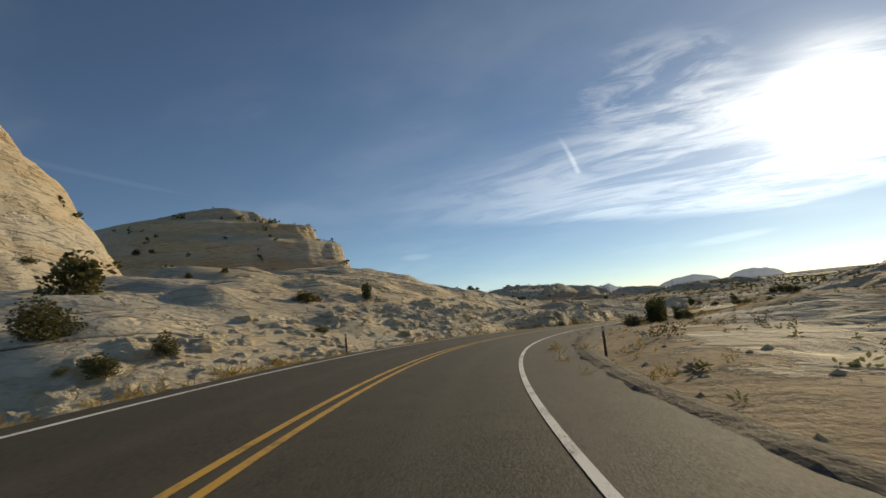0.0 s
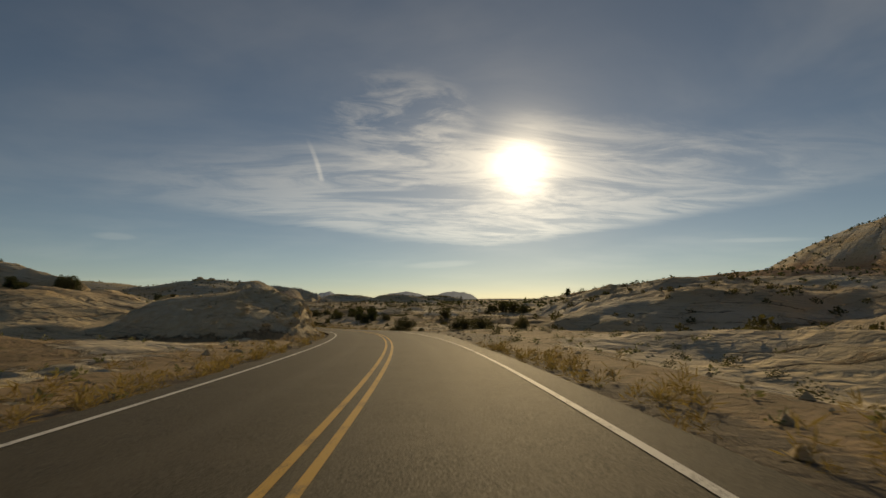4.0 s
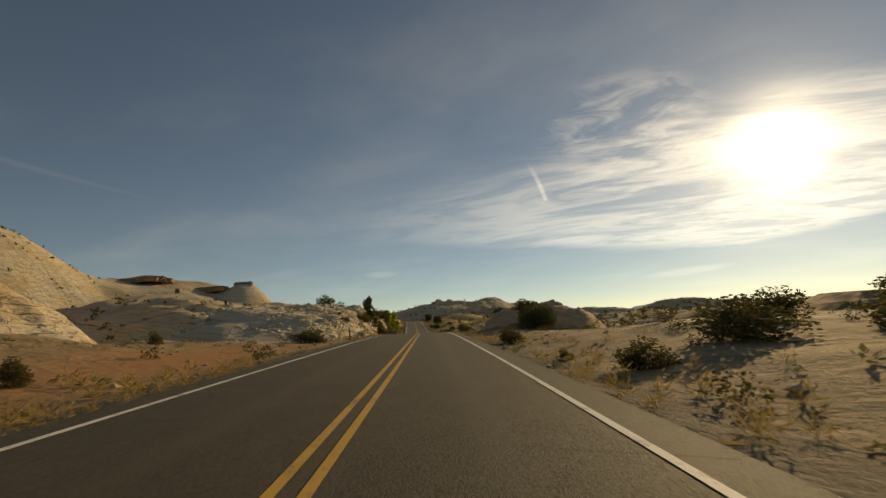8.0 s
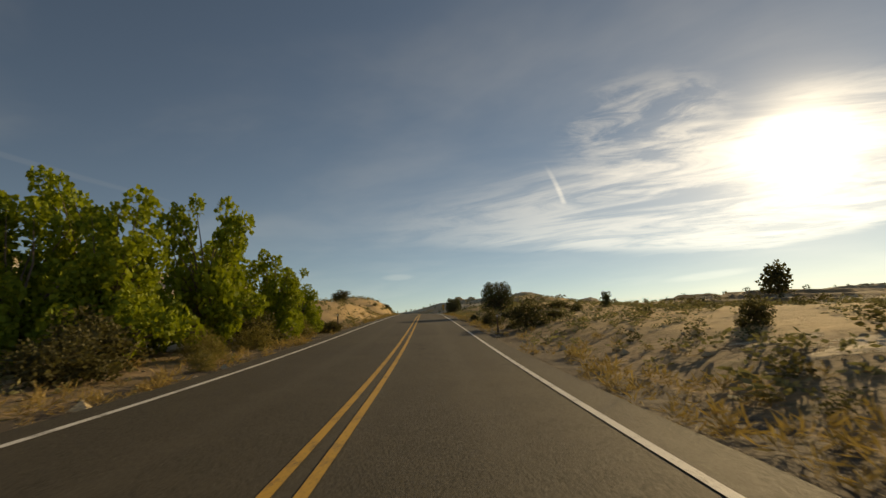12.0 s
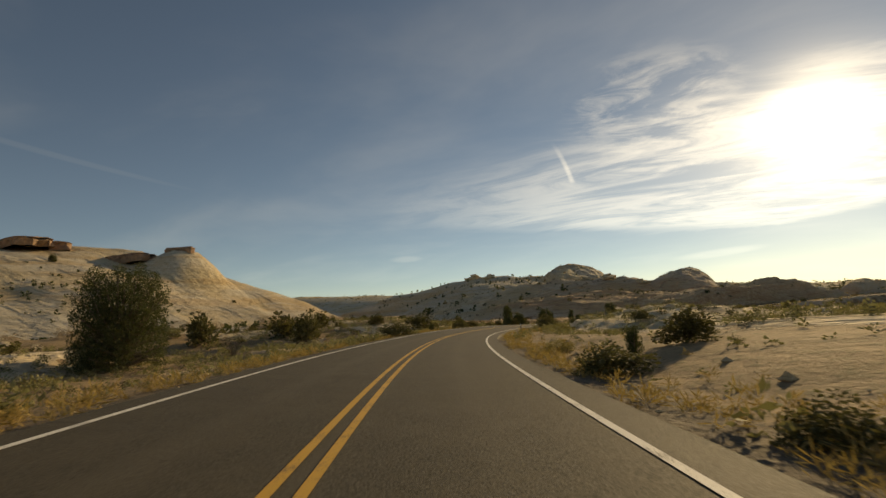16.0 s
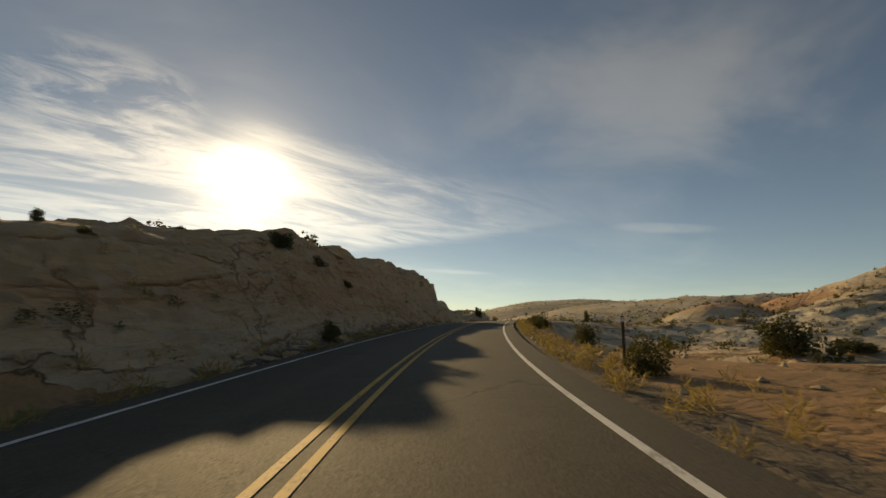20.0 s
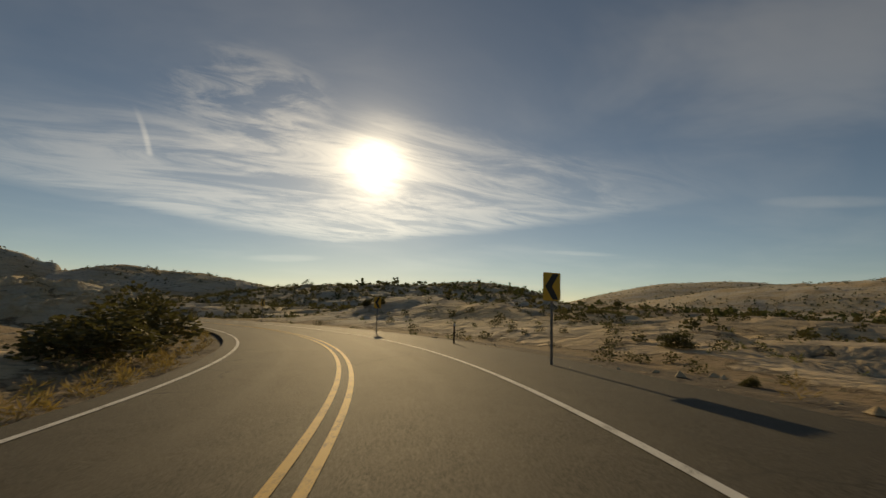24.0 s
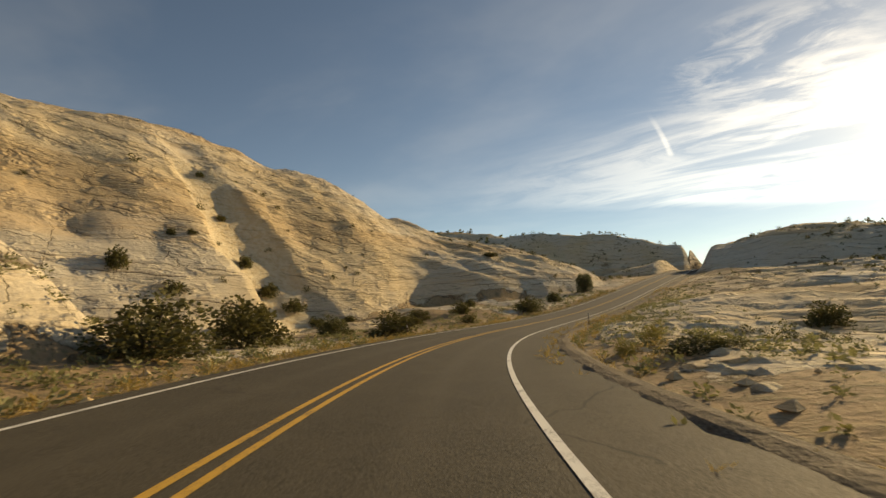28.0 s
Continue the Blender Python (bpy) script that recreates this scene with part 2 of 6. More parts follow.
def ground_material():
    m, n = material("desert_ground")
    geo = n.add("ShaderNodeNewGeometry")
    pos = geo.outputs["Position"]
    rock, sand, verge, red, cut = (n.add("ShaderNodeAttribute", attribute_name=k).outputs["Fac"] for k in ("rock", "sand", "verge", "red", "cut"))
    big = n.noise(pos, 0.03, 4)
    mid = n.noise(pos, 0.45, 6, 0.62)
    fine = n.noise(pos, 5.0, 6, 0.68)
    grit = n.noise(pos, 28.0, 3, 0.6)
    lump = n.noise(pos, 1.6, 5, 0.6)
    warp = n.add("ShaderNodeVectorMath", {0: n.add("ShaderNodeTexNoise", {"Vector": pos, "Scale": 0.014, "Detail": 3.0}).outputs[1], 3: 9.0}, operation="SCALE").outputs[0]
    bent = n.vmath("ADD", pos, warp)
    beds = n.noise(n.scaled(bent, (0.05, 0.03, 0.95), (0.10, 0.16, 0)), 1.0, 7, 0.66)
    thin = n.noise(n.scaled(bent, (0.20, 0.12, 4.6), (0.14, -0.08, 0)), 1.0, 5, 0.6)

    # cross-beds: two sets of dipping layers that break into small ledges
    def layers(dip, spacing, wobble):
        q = n.math("ADD", n.math("DIVIDE", n.vmath("DOT_PRODUCT", bent, dip), spacing), n.math("MULTIPLY", wobble, 0.55))
        return n.math("FRACT", q), n.math("FLOOR", q)
    f1, k1 = layers((0.19, 0.27, 0.94), 2.3, mid)
    f2, k2 = layers((-0.25, 0.13, 0.96), 1.6, mid)
    f3, _ = layers((0.14, 0.20, 0.97), 0.62, lump)
    which = n.ramp(n.noise(pos, 0.025, 3), 0.47, 0.53)
    f = n.add("ShaderNodeMix", {0: which, 2: f1, 3: f2}, data_type="FLOAT").outputs[0]
    k = n.add("ShaderNodeMix", {0: which, 2: k1, 3: k2}, data_type="FLOAT").outputs[0]
    shade_of = n.add("ShaderNodeTexWhiteNoise", {"W": k}, noise_dimensions="1D").outputs[0]
    broken = n.ramp(n.noise(n.scaled(bent, (0.16, 0.16, 0.5)), 1.0, 4, 0.6), 0.44, 0.58)
    seam = n.math("MULTIPLY", n.ramp(f, 0.02, 0.15, 1.0, 0.0), broken)
    seam_fine = n.math("MULTIPLY", n.ramp(f3, 0.0, 0.22, 1.0, 0.0), n.ramp(n.noise(n.scaled(bent, (0.3, 0.3, 0.9)), 1.0, 4, 0.6), 0.48, 0.60))
    joint = n.add("ShaderNodeTexVoronoi", {"Vector": n.vmath("ADD", n.scaled(bent, (0.14, 0.22, 0.30), (0.2, 0.1, 0.4)), n.add("ShaderNodeVectorMath", {0: n.add("ShaderNodeTexNoise", {"Vector": pos, "Scale": 0.5, "Detail": 4.0}).outputs[1], 3: 0.9}, operation="SCALE").outputs[0]), "Scale": 1.0}, feature="DISTANCE_TO_EDGE").outputs[0]
    crack = n.math("MULTIPLY", n.ramp(joint, 0.016, 0.0), n.ramp(n.noise(pos, 0.16, 3), 0.5, 0.62))

    stone = n.mix(n.ramp(big, 0.36, 0.62), (0.66, 0.53, 0.34, 1), (0.66, 0.59, 0.47, 1))
    stone = n.mix(n.math("MULTIPLY", shade_of, 0.32), stone, (0.50, 0.38, 0.23, 1))
    stone = n.mix(n.ramp(beds, 0.52, 0.74, 0, 0.40), stone, (0.56, 0.39, 0.20, 1))
    stone = n.mix(n.ramp(thin, 0.54, 0.72, 0, 0.25), stone, (0.44, 0.34, 0.22, 1))
    tall_bands = n.noise(n.scaled(bent, (0.006, 0.006, 0.13)), 1.0, 5, 0.6)
    stone = n.mix(n.ramp(tall_bands, 0.48, 0.60, 0, 0.5), stone, (0.54, 0.36, 0.18, 1))
    stone = n.mix(n.ramp(mid, 0.56, 0.76, 0, 0.35), stone, (0.40, 0.34, 0.26, 1))
    stone = n.mix(n.ramp(fine, 0.56, 0.74, 0, 0.30), stone, (0.36, 0.29, 0.20, 1))
    # road cuts mixed paler: the sunlight on their faces is put into the colour
    stone = n.mix(n.math("MULTIPLY", cut, 0.75), stone, n.mix(n.ramp(lump, 0.35, 0.65), (0.80, 0.71, 0.53, 1), (0.68, 0.54, 0.33, 1)))
    # bed seams, drawn wide and dark to paint in the ledges' shadows
    seam_shade = n.math("MULTIPLY", n.math("MAXIMUM", seam, n.math("MULTIPLY", seam_fine, 0.6)), n.ramp(cut, 0.2, 0.8, 0.92, 0.30))
    stone = n.mix(seam_shade, stone, (0.12, 0.085, 0.05, 1))
    stone = n.mix(n.math("MULTIPLY", crack, 0.6), stone, (0.15, 0.10, 0.06, 1))
    soil = n.mix(n.ramp(mid, 0.35, 0.65), (0.42, 0.29, 0.165, 1), (0.28, 0.195, 0.11, 1))
    soil = n.mix(n.ramp(fine, 0.46, 0.66, 0, 0.75), soil, (0.19, 0.15, 0.075, 1))
    soil = n.mix(n.ramp(lump, 0.52, 0.66, 0, 0.5), soil, (0.17, 0.15, 0.07, 1))
    soil = n.mix(red, soil, (0.42, 0.19, 0.075, 1))
    dune = n.mix(n.ramp(mid, 0.3, 0.7), (0.63, 0.44, 0.22, 1), (0.56, 0.38, 0.19, 1))
    dune = n.mix(n.ramp(fine, 0.55, 0.8, 0, 0.5), dune, (0.38, 0.26, 0.13, 1))
    gravel = n.mix(n.ramp(grit, 0.35, 0.65), (0.085, 0.066, 0.047, 1), (0.19, 0.15, 0.105, 1))
    spread_of = n.math("ADD", n.math("MULTIPLY", mid, 0.7), n.math("MULTIPLY", fine, 0.3))
    where = n.ramp(n.math("ADD", rock, n.math("MULTIPLY", n.math("SUBTRACT", spread_of, 0.5), 1.6)), 0.40, 0.50)
    stone = n.mix(n.math("MULTIPLY", red, 0.75), stone, n.mix(n.ramp(beds, 0.42, 0.56), (0.46, 0.17, 0.06, 1), (0.54, 0.30, 0.145, 1)))
    colour = n.mix(where, n.mix(sand, soil, dune), stone)
    colour = n.mix(n.ramp(grit, 0.4, 0.8, 0, 0.22), colour, (0.24, 0.19, 0.12, 1))
    edge = n.ramp(n.math("ADD", verge, n.math("MULTIPLY", n.math("SUBTRACT", fine, 0.5), 0.9)), 0.35, 0.6)
    colour = n.mix(edge, colour, gravel)
    form = n.math("ADD", n.math("MULTIPLY", mid, 0.45), n.math("ADD", n.math("MULTIPLY", fine, 0.09), n.math("ADD", n.math("MULTIPLY", grit, 0.02), n.math("MULTIPLY", lump, 0.20))))
    crag = n.noise(n.scaled(pos, (1.0, 1.0, 1.5)), 0.85, 8, 0.72, 0.6)
    strata = n.math("ADD", n.math("MULTIPLY", n.math("MULTIPLY", crag, cut), 0.75), n.math("MULTIPLY", beds, n.ramp(cut, 0.0, 1.0, 0.9, 0.7)))
    tread = n.math("MULTIPLY", n.math("ADD", n.math("MULTIPLY", n.math("POWER", f, 0.5), 1.0), n.math("MULTIPLY", f3, 0.22)), n.ramp(cut, 0.2, 0.9, 1.0, 0.15))
    strata = n.math("ADD", strata, n.math("MULTIPLY", tread, n.math("ADD", 0.25, n.math("MULTIPLY", broken, 0.75))))
    carve = n.math("ADD", n.math("MULTIPLY", crack, 0.35), n.math("MULTIPLY", thin, -0.30))
    relief = n.math("ADD", form, n.math("MULTIPLY", where, n.math("SUBTRACT", strata, carve)))
    finish(n, colour, 0.93, relief, 1.0, 0.6, **{"Specular IOR Level": 0.25})
    return m


def plain(name, colour, rough=0.8, spread=0.25, scale=6.0, metal=0.0):
    m, n = material(name)
    pos = n.add("ShaderNodeTexCoord").outputs["Object"]
    v = n.noise(pos, scale, 5, 0.6)
    dark = tuple(c * (1 - spread) for c in colour) + (1,)
    lite = tuple(min(1, c * (1 + spread)) for c in colour) + (1,)
    finish(n, n.mix(n.ramp(v, 0.3, 0.7), dark, lite), rough, v, 0.2, 0.02, Metallic=metal)
    return m


GROUND = ground_material()


def asphalt_material():
    m, n = material("asphalt")
    pos = n.add("ShaderNodeNewGeometry").outputs["Position"]
    across = n.add("ShaderNodeAttribute", attribute_name="across").outputs["Fac"]
    chips = n.noise(pos, 38.0, 3, 0.7)
    mottle = n.noise(pos, 1.1, 6, 0.65)
    wide = n.noise(pos, 0.12, 4)
    colour = n.mix(n.ramp(chips, 0.3, 0.7), (0.030, 0.025, 0.017, 1), (0.100, 0.085, 0.057, 1))
    colour = n.mix(n.ramp(mottle, 0.4, 0.7, 0, 0.35), colour, (0.10, 0.083, 0.055, 1))
    colour = n.mix(n.ramp(wide, 0.5, 0.7, 0, 0.35), colour, (0.035, 0.031, 0.026, 1))
    worn = n.ramp(n.math("ABSOLUTE", n.math("SUBTRACT", n.math("ABSOLUTE", n.math("SUBTRACT", n.math("ABSOLUTE", n.math("SUBTRACT", across, 1.25)), 1.7)), 0.85)), 0.45, 0.0)
    colour = n.mix(n.math("MULTIPLY", worn, 0.35), colour, (0.105, 0.089, 0.062, 1))
    seam = n.add("ShaderNodeTexVoronoi", {"Vector": n.vmath("ADD", n.scaled(pos, (0.12, 0.12, 0.12)), n.add("ShaderNodeVectorMath", {0: n.add("ShaderNodeTexNoise", {"Vector": pos, "Scale": 0.5, "Detail": 4.0}).outputs[1], 3: 0.25}, operation="SCALE").outputs[0]), "Scale": 1.0}, feature="DISTANCE_TO_EDGE").outputs[0]
    colour = n.mix(n.math("MULTIPLY", n.ramp(seam, 0.006, 0.0), n.ramp(wide, 0.45, 0.6, 0, 0.8)), colour, (0.012, 0.011, 0.010, 1))
    finish(n, colour, n.ramp(chips, 0.2, 0.8, 0.92, 0.7), n.math("ADD", chips, n.math("MULTIPLY", mottle, 0.5)), 0.55, 0.02, **{"Specular IOR Level": 0.3})
    return m


def line_material(name, colour):
    m, n = material(name)
    pos = n.add("ShaderNodeNewGeometry").outputs["Position"]
    chips = n.noise(pos, 30.0, 4, 0.7)
    wear = n.noise(pos, 1.6, 5, 0.65)
    bare = n.ramp(n.math("ADD", n.math("MULTIPLY", chips, 0.5), n.math("MULTIPLY", wear, 0.5)), 0.50, 0.64, 0.0, 0.75)
    finish(n, n.mix(bare, colour, (0.07, 0.06, 0.05, 1)), 0.75, chips, 0.3, 0.01)
    return m


ASPHALT = asphalt_material()
YELLOW = line_material("yellow_line_paint", (0.60, 0.34, 0.05, 1))
WHITE = line_material("white_line_paint", (0.74, 0.72, 0.66, 1))


# ---- the ground ----
def lattice(x, y):
    """Smooth value noise, -1 to 1."""
    xi, yi = np.floor(x).astype(np.int64), np.floor(y).astype(np.int64)
    fx, fy = x - xi, y - yi
    fx, fy = fx * fx * (3 - 2 * fx), fy * fy * (3 - 2 * fy)

    def h(a, b):
        k = (a * 374761393 + b * 668265263) & 0xFFFFFFFF
        k = ((k ^ (k >> 13)) * 1274126177) & 0xFFFFFFFF
        return ((k ^ (k >> 16)) & 0xFFFF) / 32767.5 - 1
    return (h(xi, yi) * (1 - fx) + h(xi + 1, yi) * fx) * (1 - fy) + (h(xi, yi + 1) * (1 - fx) + h(xi + 1, yi + 1) * fx) * fy


def rolling(x, y, size, octaves=4):
    total, amp = 0, 1.0
    for o in range(octaves):
        total = total + amp * lattice(x / size + 17.3 * o, y / size - 9.1 * o)
        size, amp = size / 2.03, amp * 0.5
    return total


HILLS = []


def hill(x, y, ax, ay, height, turn=0.0, power=1.0, rock=1.0, sand=0.0):
    HILLS.append((x, y, ax, ay, height, radians(turn), power, rock, sand))


def bank(t, u, along, across, height, power=0.6, rock=1.0, sand=0.0):
    """A rise beside the road, t in 36 m stations."""
    x, y, _ = beside(t * 36.0, u)
    h = math.degrees(np.interp(t * 36.0, TRACK_S, TRACK_H))
    hill(float(x), float(y), across, along, height, h, power, rock, sand)


# first valley
hill(-54, 71, 43, 106, 10.9, 0, 1.2)
hill(-142, 43, 44, 58, 62.9, 0, 0.8)
hill(-277, 239, 112, 106, 35.7, 0, 0.9)
hill(257, 114, 217, 72, 57.2, 0, 1.2)
hill(125, 118, 85, 62, 27, 0, 1.1)
hill(102, 263, 33, 70, 9.7, 0, 1)
hill(75, 222, 28, 22, 6.0, 0, 0.8)
hill(-18, 119, 24, 40, 4.4, -13, 1)
hill(-31, 214, 39, 51, 7.1, 0, 1.2)
bank(1.85, 13.2, 26, 6.4, 2.3, 0.4)
hill(5, 193, 10, 17, 3.9, 7, 0.5)
hill(-267, 214, 114, 56, 80.5, 20, 0.26)
# the straight
hill(-97, 314, 40, 18, 15.5, 0, 1.2)
hill(-109, 371, 49, 41, 8.8, 0, 1)
hill(-50, 347, 14, 33, 5.2, 21, 0.75)
hill(-90, 354, 38, 22, 10.0, 0, 1.1)
hill(-13.5, 342, 7.2, 10, 2.9, 21, 0.6)
hill(-26, 392, 12, 14, 1.6, 21, 0.6)
hill(-104, 476, 13, 34, 3.2, 22, 0.9, 0, 1)
hill(-119, 521, 12, 30, 5.1, 22, 0.9, 0, 1)
hill(-76, 524, 14, 18, 3.2, 23, 0.9, 0, 1)
bank(7.6, -20.0, 26, 11, 0.9, 0.9, 0.7)
bank(12.75, -15.0, 22, 9, 0.6, 1.0, 0, 1)
bank(13.6, -14.0, 24, 9, 0.8, 1.0, 0, 1)
bank(14.7, -13.0, 16, 8, 1.1, 0.9, 0, 1)
bank(13.9, 13.0, 24, 8, 2.2, 0.8, 0, 1)
bank(11.55, -15.0, 14, 9, 0.7, 1.0)
bank(18.55, -13.0, 16, 9, 0.9, 0.6)
bank(17.9, -17.0, 14, 9, 0.9, 0.6)
bank(23.3, 15.0, 20, 8.5, 2.9, 0.6)
bank(10.5, 12.6, 15, 6.0, 3.9, 0.45)
bank(11.1, -18.0, 20, 11, 0.8, 1.0)
# the dark ridge
hill(-139, 791, 81, 38, 8.6, -8, 0.9)
hill(-93, 722, 54, 24, 6.3, 22, 0.6)
hill(-32, 772, 6, 13, 6.6, -48, 0.45)
hill(-68, 737, 12, 8, 7.6, 30, 0.4)
hill(-110, 648, 11, 17, 1.6, -18, 0.7, 0.6, 0.4)
hill(55, 699, 58, 26, 8.9, 0, 1.2)
hill(-25, 690, 60, 50, -5.0, 0, 1, 0.5, 0)
# the pale domes
hill(-152, 950, 48, 116, 38, 0, 1.15)
hill(-160, 1025, 77, 63, 20, 0, 0.7)
hill(-87, 852, 24, 66, 21, 0, 0.9)
hill(-10, 836, 10, 17, 3.5, 33, 0.5)
bank(26.3, 14.0, 18, 7.2, 3.2, 0.5)
hill(-131, 948, 9, 3.5, -1.4, 0, 0.8)
hill(-121, 946.5, 8, 4.5, -3.0, 0, 0.6)
hill(-113, 948, 8, 6, -4.8, 0, 0.6)
hill(-105, 949.5, 8, 7, -3.6, 0, 0.7)
hill(-16, 1106, 86, 47, 12.6, 0, 1)
hill(75, 965, 85, 62, 8.5, 0, 1)
hill(42, 842, 22, 30, 2.4, 0, 0.9)
hill(-269, 1169, 145, 150, 40, 0, 1.2)
hill(-157, 926, 24, 82, 29, 0, 0.8)
# far country
hill(326, 596, 47, 153, 8.1, 0, 0.6)
hill(680, 507, 150, 444, 125, 0, 0.95)
hill(470, 620, 200, 250, 34, 0, 1)
hill(560, 930, 170, 80, 30, 20, 1)
hill(292, 406, 104, 116, 18.5, 0, 0.8)
hill(142, 1017, 52, 35, 12.2, 10, 0.4)
hill(374, 692, 199, 94, 15.0, 0, 0.8)
hill(-745, 879, 363, 372, 106.2, 0, 1.3)
hill(-808, 631, 301, 237, 180.1, 0, 1)
hill(-291, 1185, 251, 32, 41.3, 0, 0.8)
hill(-150, 826, 90, 25, 19.5, 0, 0.9)
hill(-545, 926, 52, 65, 83.5, 0, 0.8)
hill(1137, 1090, 318, 783, 68, 0, 0.8)
hill(470, 630, 117, 128, 26.9, 0, 0.8)
hill(294, 1825, 484, 305, 12, 0, 1)
hill(-1363, 2101, 1023, 332, 102.2, 0, 1)
hill(1900, 2030, 760, 632, 120, 0, 1)
hill(154, 1522, 152, 198, 14, 0, 1)

_K = slice(0, None, 6)
_RX, _RY, _RZ, _RS, _RH = (a[_K] for a in (TRACK_X, TRACK_Y, TRACK_Z, TRACK_S, TRACK_H))


def survey(x, y):
    """For plan points: height of the country by the road, distance left of the driven line, station, road height."""
    low, u, s, rz = (np.empty_like(x) for _ in range(4))
    for a in range(0, len(x), 20000):
        c = slice(a, a + 20000)
        dx, dy = x[c, None] - _RX, y[c, None] - _RY
        d2 = dx * dx + dy * dy
        w = 1.0 / (d2 + 400.0) ** 2
        low[c] = (w * _RZ).sum(1) / w.sum(1)
        i = d2.argmin(1)
        r = np.arange(len(i))
        fx, fy = dx[r, i], dy[r, i]
        along = -np.sin(_RH[i]) * fx + np.cos(_RH[i]) * fy
        s[c] = np.clip(_RS[i] + along, 0, TRACK_S[-1])
        h = np.interp(s[c], TRACK_S, TRACK_H)
        u[c] = -np.cos(h) * (x[c] - np.interp(s[c], TRACK_S, TRACK_X)) - np.sin(h) * (y[c] - np.interp(s[c], TRACK_S, TRACK_Y))
        far = d2[r, i] > (np.abs(u[c]) + 3) ** 2
        u[c] = np.where(far, np.sqrt(d2[r, i]) * np.where(u[c] < 0, -1, 1), u[c])
        rz[c] = np.interp(s[c], TRACK_S, TRACK_Z) + np.interp(s[c], TRACK_S, TILT) * np.clip(u[c], -4, 7)
        u[c] = u[c] - stray(s[c])
    return low, u, s, rz


PULLOUTS = ((4.75, 6.0, 6.0), (22.5, 26.3, 4.2))


def pullout(t):
    """Width of the dirt pull-outs on the right at 36 m stations."""
    w = np.zeros_like(t)
    for a, c, wide in PULLOUTS:
        w = np.maximum(w, wide * np.clip(np.minimum(t - a, c - t) / 0.3, 0, 1))
    return w


def terrain(x, y):
    """Heights of the ground and the shares of rock and sand."""
    x, y = np.asarray(x, float), np.asarray(y, float)
    low, u, s, rz = survey(x, y)
    d = np.maximum(np.maximum(u - PAVED_LEFT, PAVED_RIGHT - u), 0)
    dirt = pullout(s / 36.0) * (u < 0)
    trampled = np.clip((dirt - d) / 1.5 + 0.5, 0, 1) * (dirt > 0.5)
    d = np.maximum(d - 0.92 * dirt, np.minimum(d, 0.6))
    rise, dip, rock, sand, cut = (np.zeros_like(x) for _ in range(5))
    for hx, hy, ax, ay, hh, turn, power, rk, sd in HILLS:
        reach = 1.2 * max(ax, ay)
        on = np.nonzero((np.abs(x - hx) < reach) & (np.abs(y - hy) < reach))[0]
        if not len(on):
            continue
        fx, fy = x[on], y[on]
        c, q = math.cos(turn), math.sin(turn)
        px, py = (c * (fx - hx) + q * (fy - hy)) / ax, (-q * (fx - hx) + c * (fy - hy)) / ay
        wob = 1 + (0.30 if max(ax, ay) < 14 else 0.10) * rolling(fx, fy, max(6.0, 0.35 * min(ax, ay), 0.25 * (abs(hx) - 150)), 3)
        k = np.clip(1 - (px * px + py * py) * wob, 0, 1)
        b = hh * k ** power
        if hh < 0:
            dip[on] = np.minimum(dip[on], b)
        else:
            rise[on] = (rise[on]**5 + b**5) ** 0.2
        share = np.clip(k * (14 if max(ax, ay) < 130 and rk > 0.9 else 4), 0, 1)
        if power < 0.65 and ax < 30:
            cut[on] = np.maximum(cut[on], np.clip(k * 8, 0, 1))
        rock[on] = np.maximum(rock[on], share * rk)
        sand[on] = np.maximum(sand[on], share * sd)
    far = np.clip((d - 25) / 200, 0, 1)
    fine = np.clip(1 - np.maximum(np.maximum(x - 72, -172 - x), np.maximum(y - 1080, 0)) / 170, 0, 1)
    low = low + far * 4.0 * rolling(x, y, 160.0, 4) + np.clip(d / 12, 0, 1) * 0.35 * rolling(x, y, 22.0, 4)
    wave = 3.0 * rolling(x + 11.0, y, 30.0, 4)
    tread = wave - np.floor(wave)
    low = low + np.clip((d - 3) / 12, 0, 1) * (1 - sand) * 0.55 * (np.floor(wave) + np.clip((tread - 0.62) / 0.2, 0, 1))
    z = low + rise + dip
    ledge = z / 1.5 + 0.8 * rolling(x, y, 30.0, 2)
    step = (ledge - np.floor(ledge))
    z = z + np.clip(rise / 6, 0, 1) * rock * 0.35 * (np.clip((step - 0.55) / 0.35, 0, 1) - step)
    z = z + rock * np.clip(rise / 2, 0, 1) * fine * 0.30 * rolling(x, y, 5.5, 3)
    z = z + (1 - fine) * np.clip(rise / 20, 0, 1) * 3.0 * rolling(x, y, 95.0, 2)
    z = z + rock * fine * np.clip((rise - 4) / 10, 0, 1) * 0.9 * rolling(0.8 * x + 0.6 * y, 0.5 * (0.8 * y - 0.6 * x), 12.0, 3)
    dips = (0.19 * x + 0.27 * y + 0.94 * z + 3.0 * rolling(x, y, 110.0, 3)) / 3.6
    dips = dips - np.floor(dips)
    z = z + rock * fine * np.clip((rise - 1) / 5, 0, 1) * (1 - cut) * 0.75 * (np.clip((dips - 0.72) / 0.28, 0, 1) - dips + 0.3)
    tier = z / 13.0 + 0.7 * rolling(x, y, 150.0, 3)
    tier = tier - np.floor(tier)
    z = z + fine * np.clip((rise - 22) / 25, 0, 1) * np.clip((d - 70) / 60, 0, 1) * rock * 8.0 * (np.clip((tier - 0.66) / 0.18, 0, 1) - tier + 0.1)
    near = np.maximum(cut, 0.35 * np.clip(1 - d / 30, 0, 1) * np.clip(rise / 1.5, 0, 1)) * rock
    crag = rolling(x * 0.7 + y * 0.7, (y - x) * 0.7 + 2.2 * z, 3.2, 3)
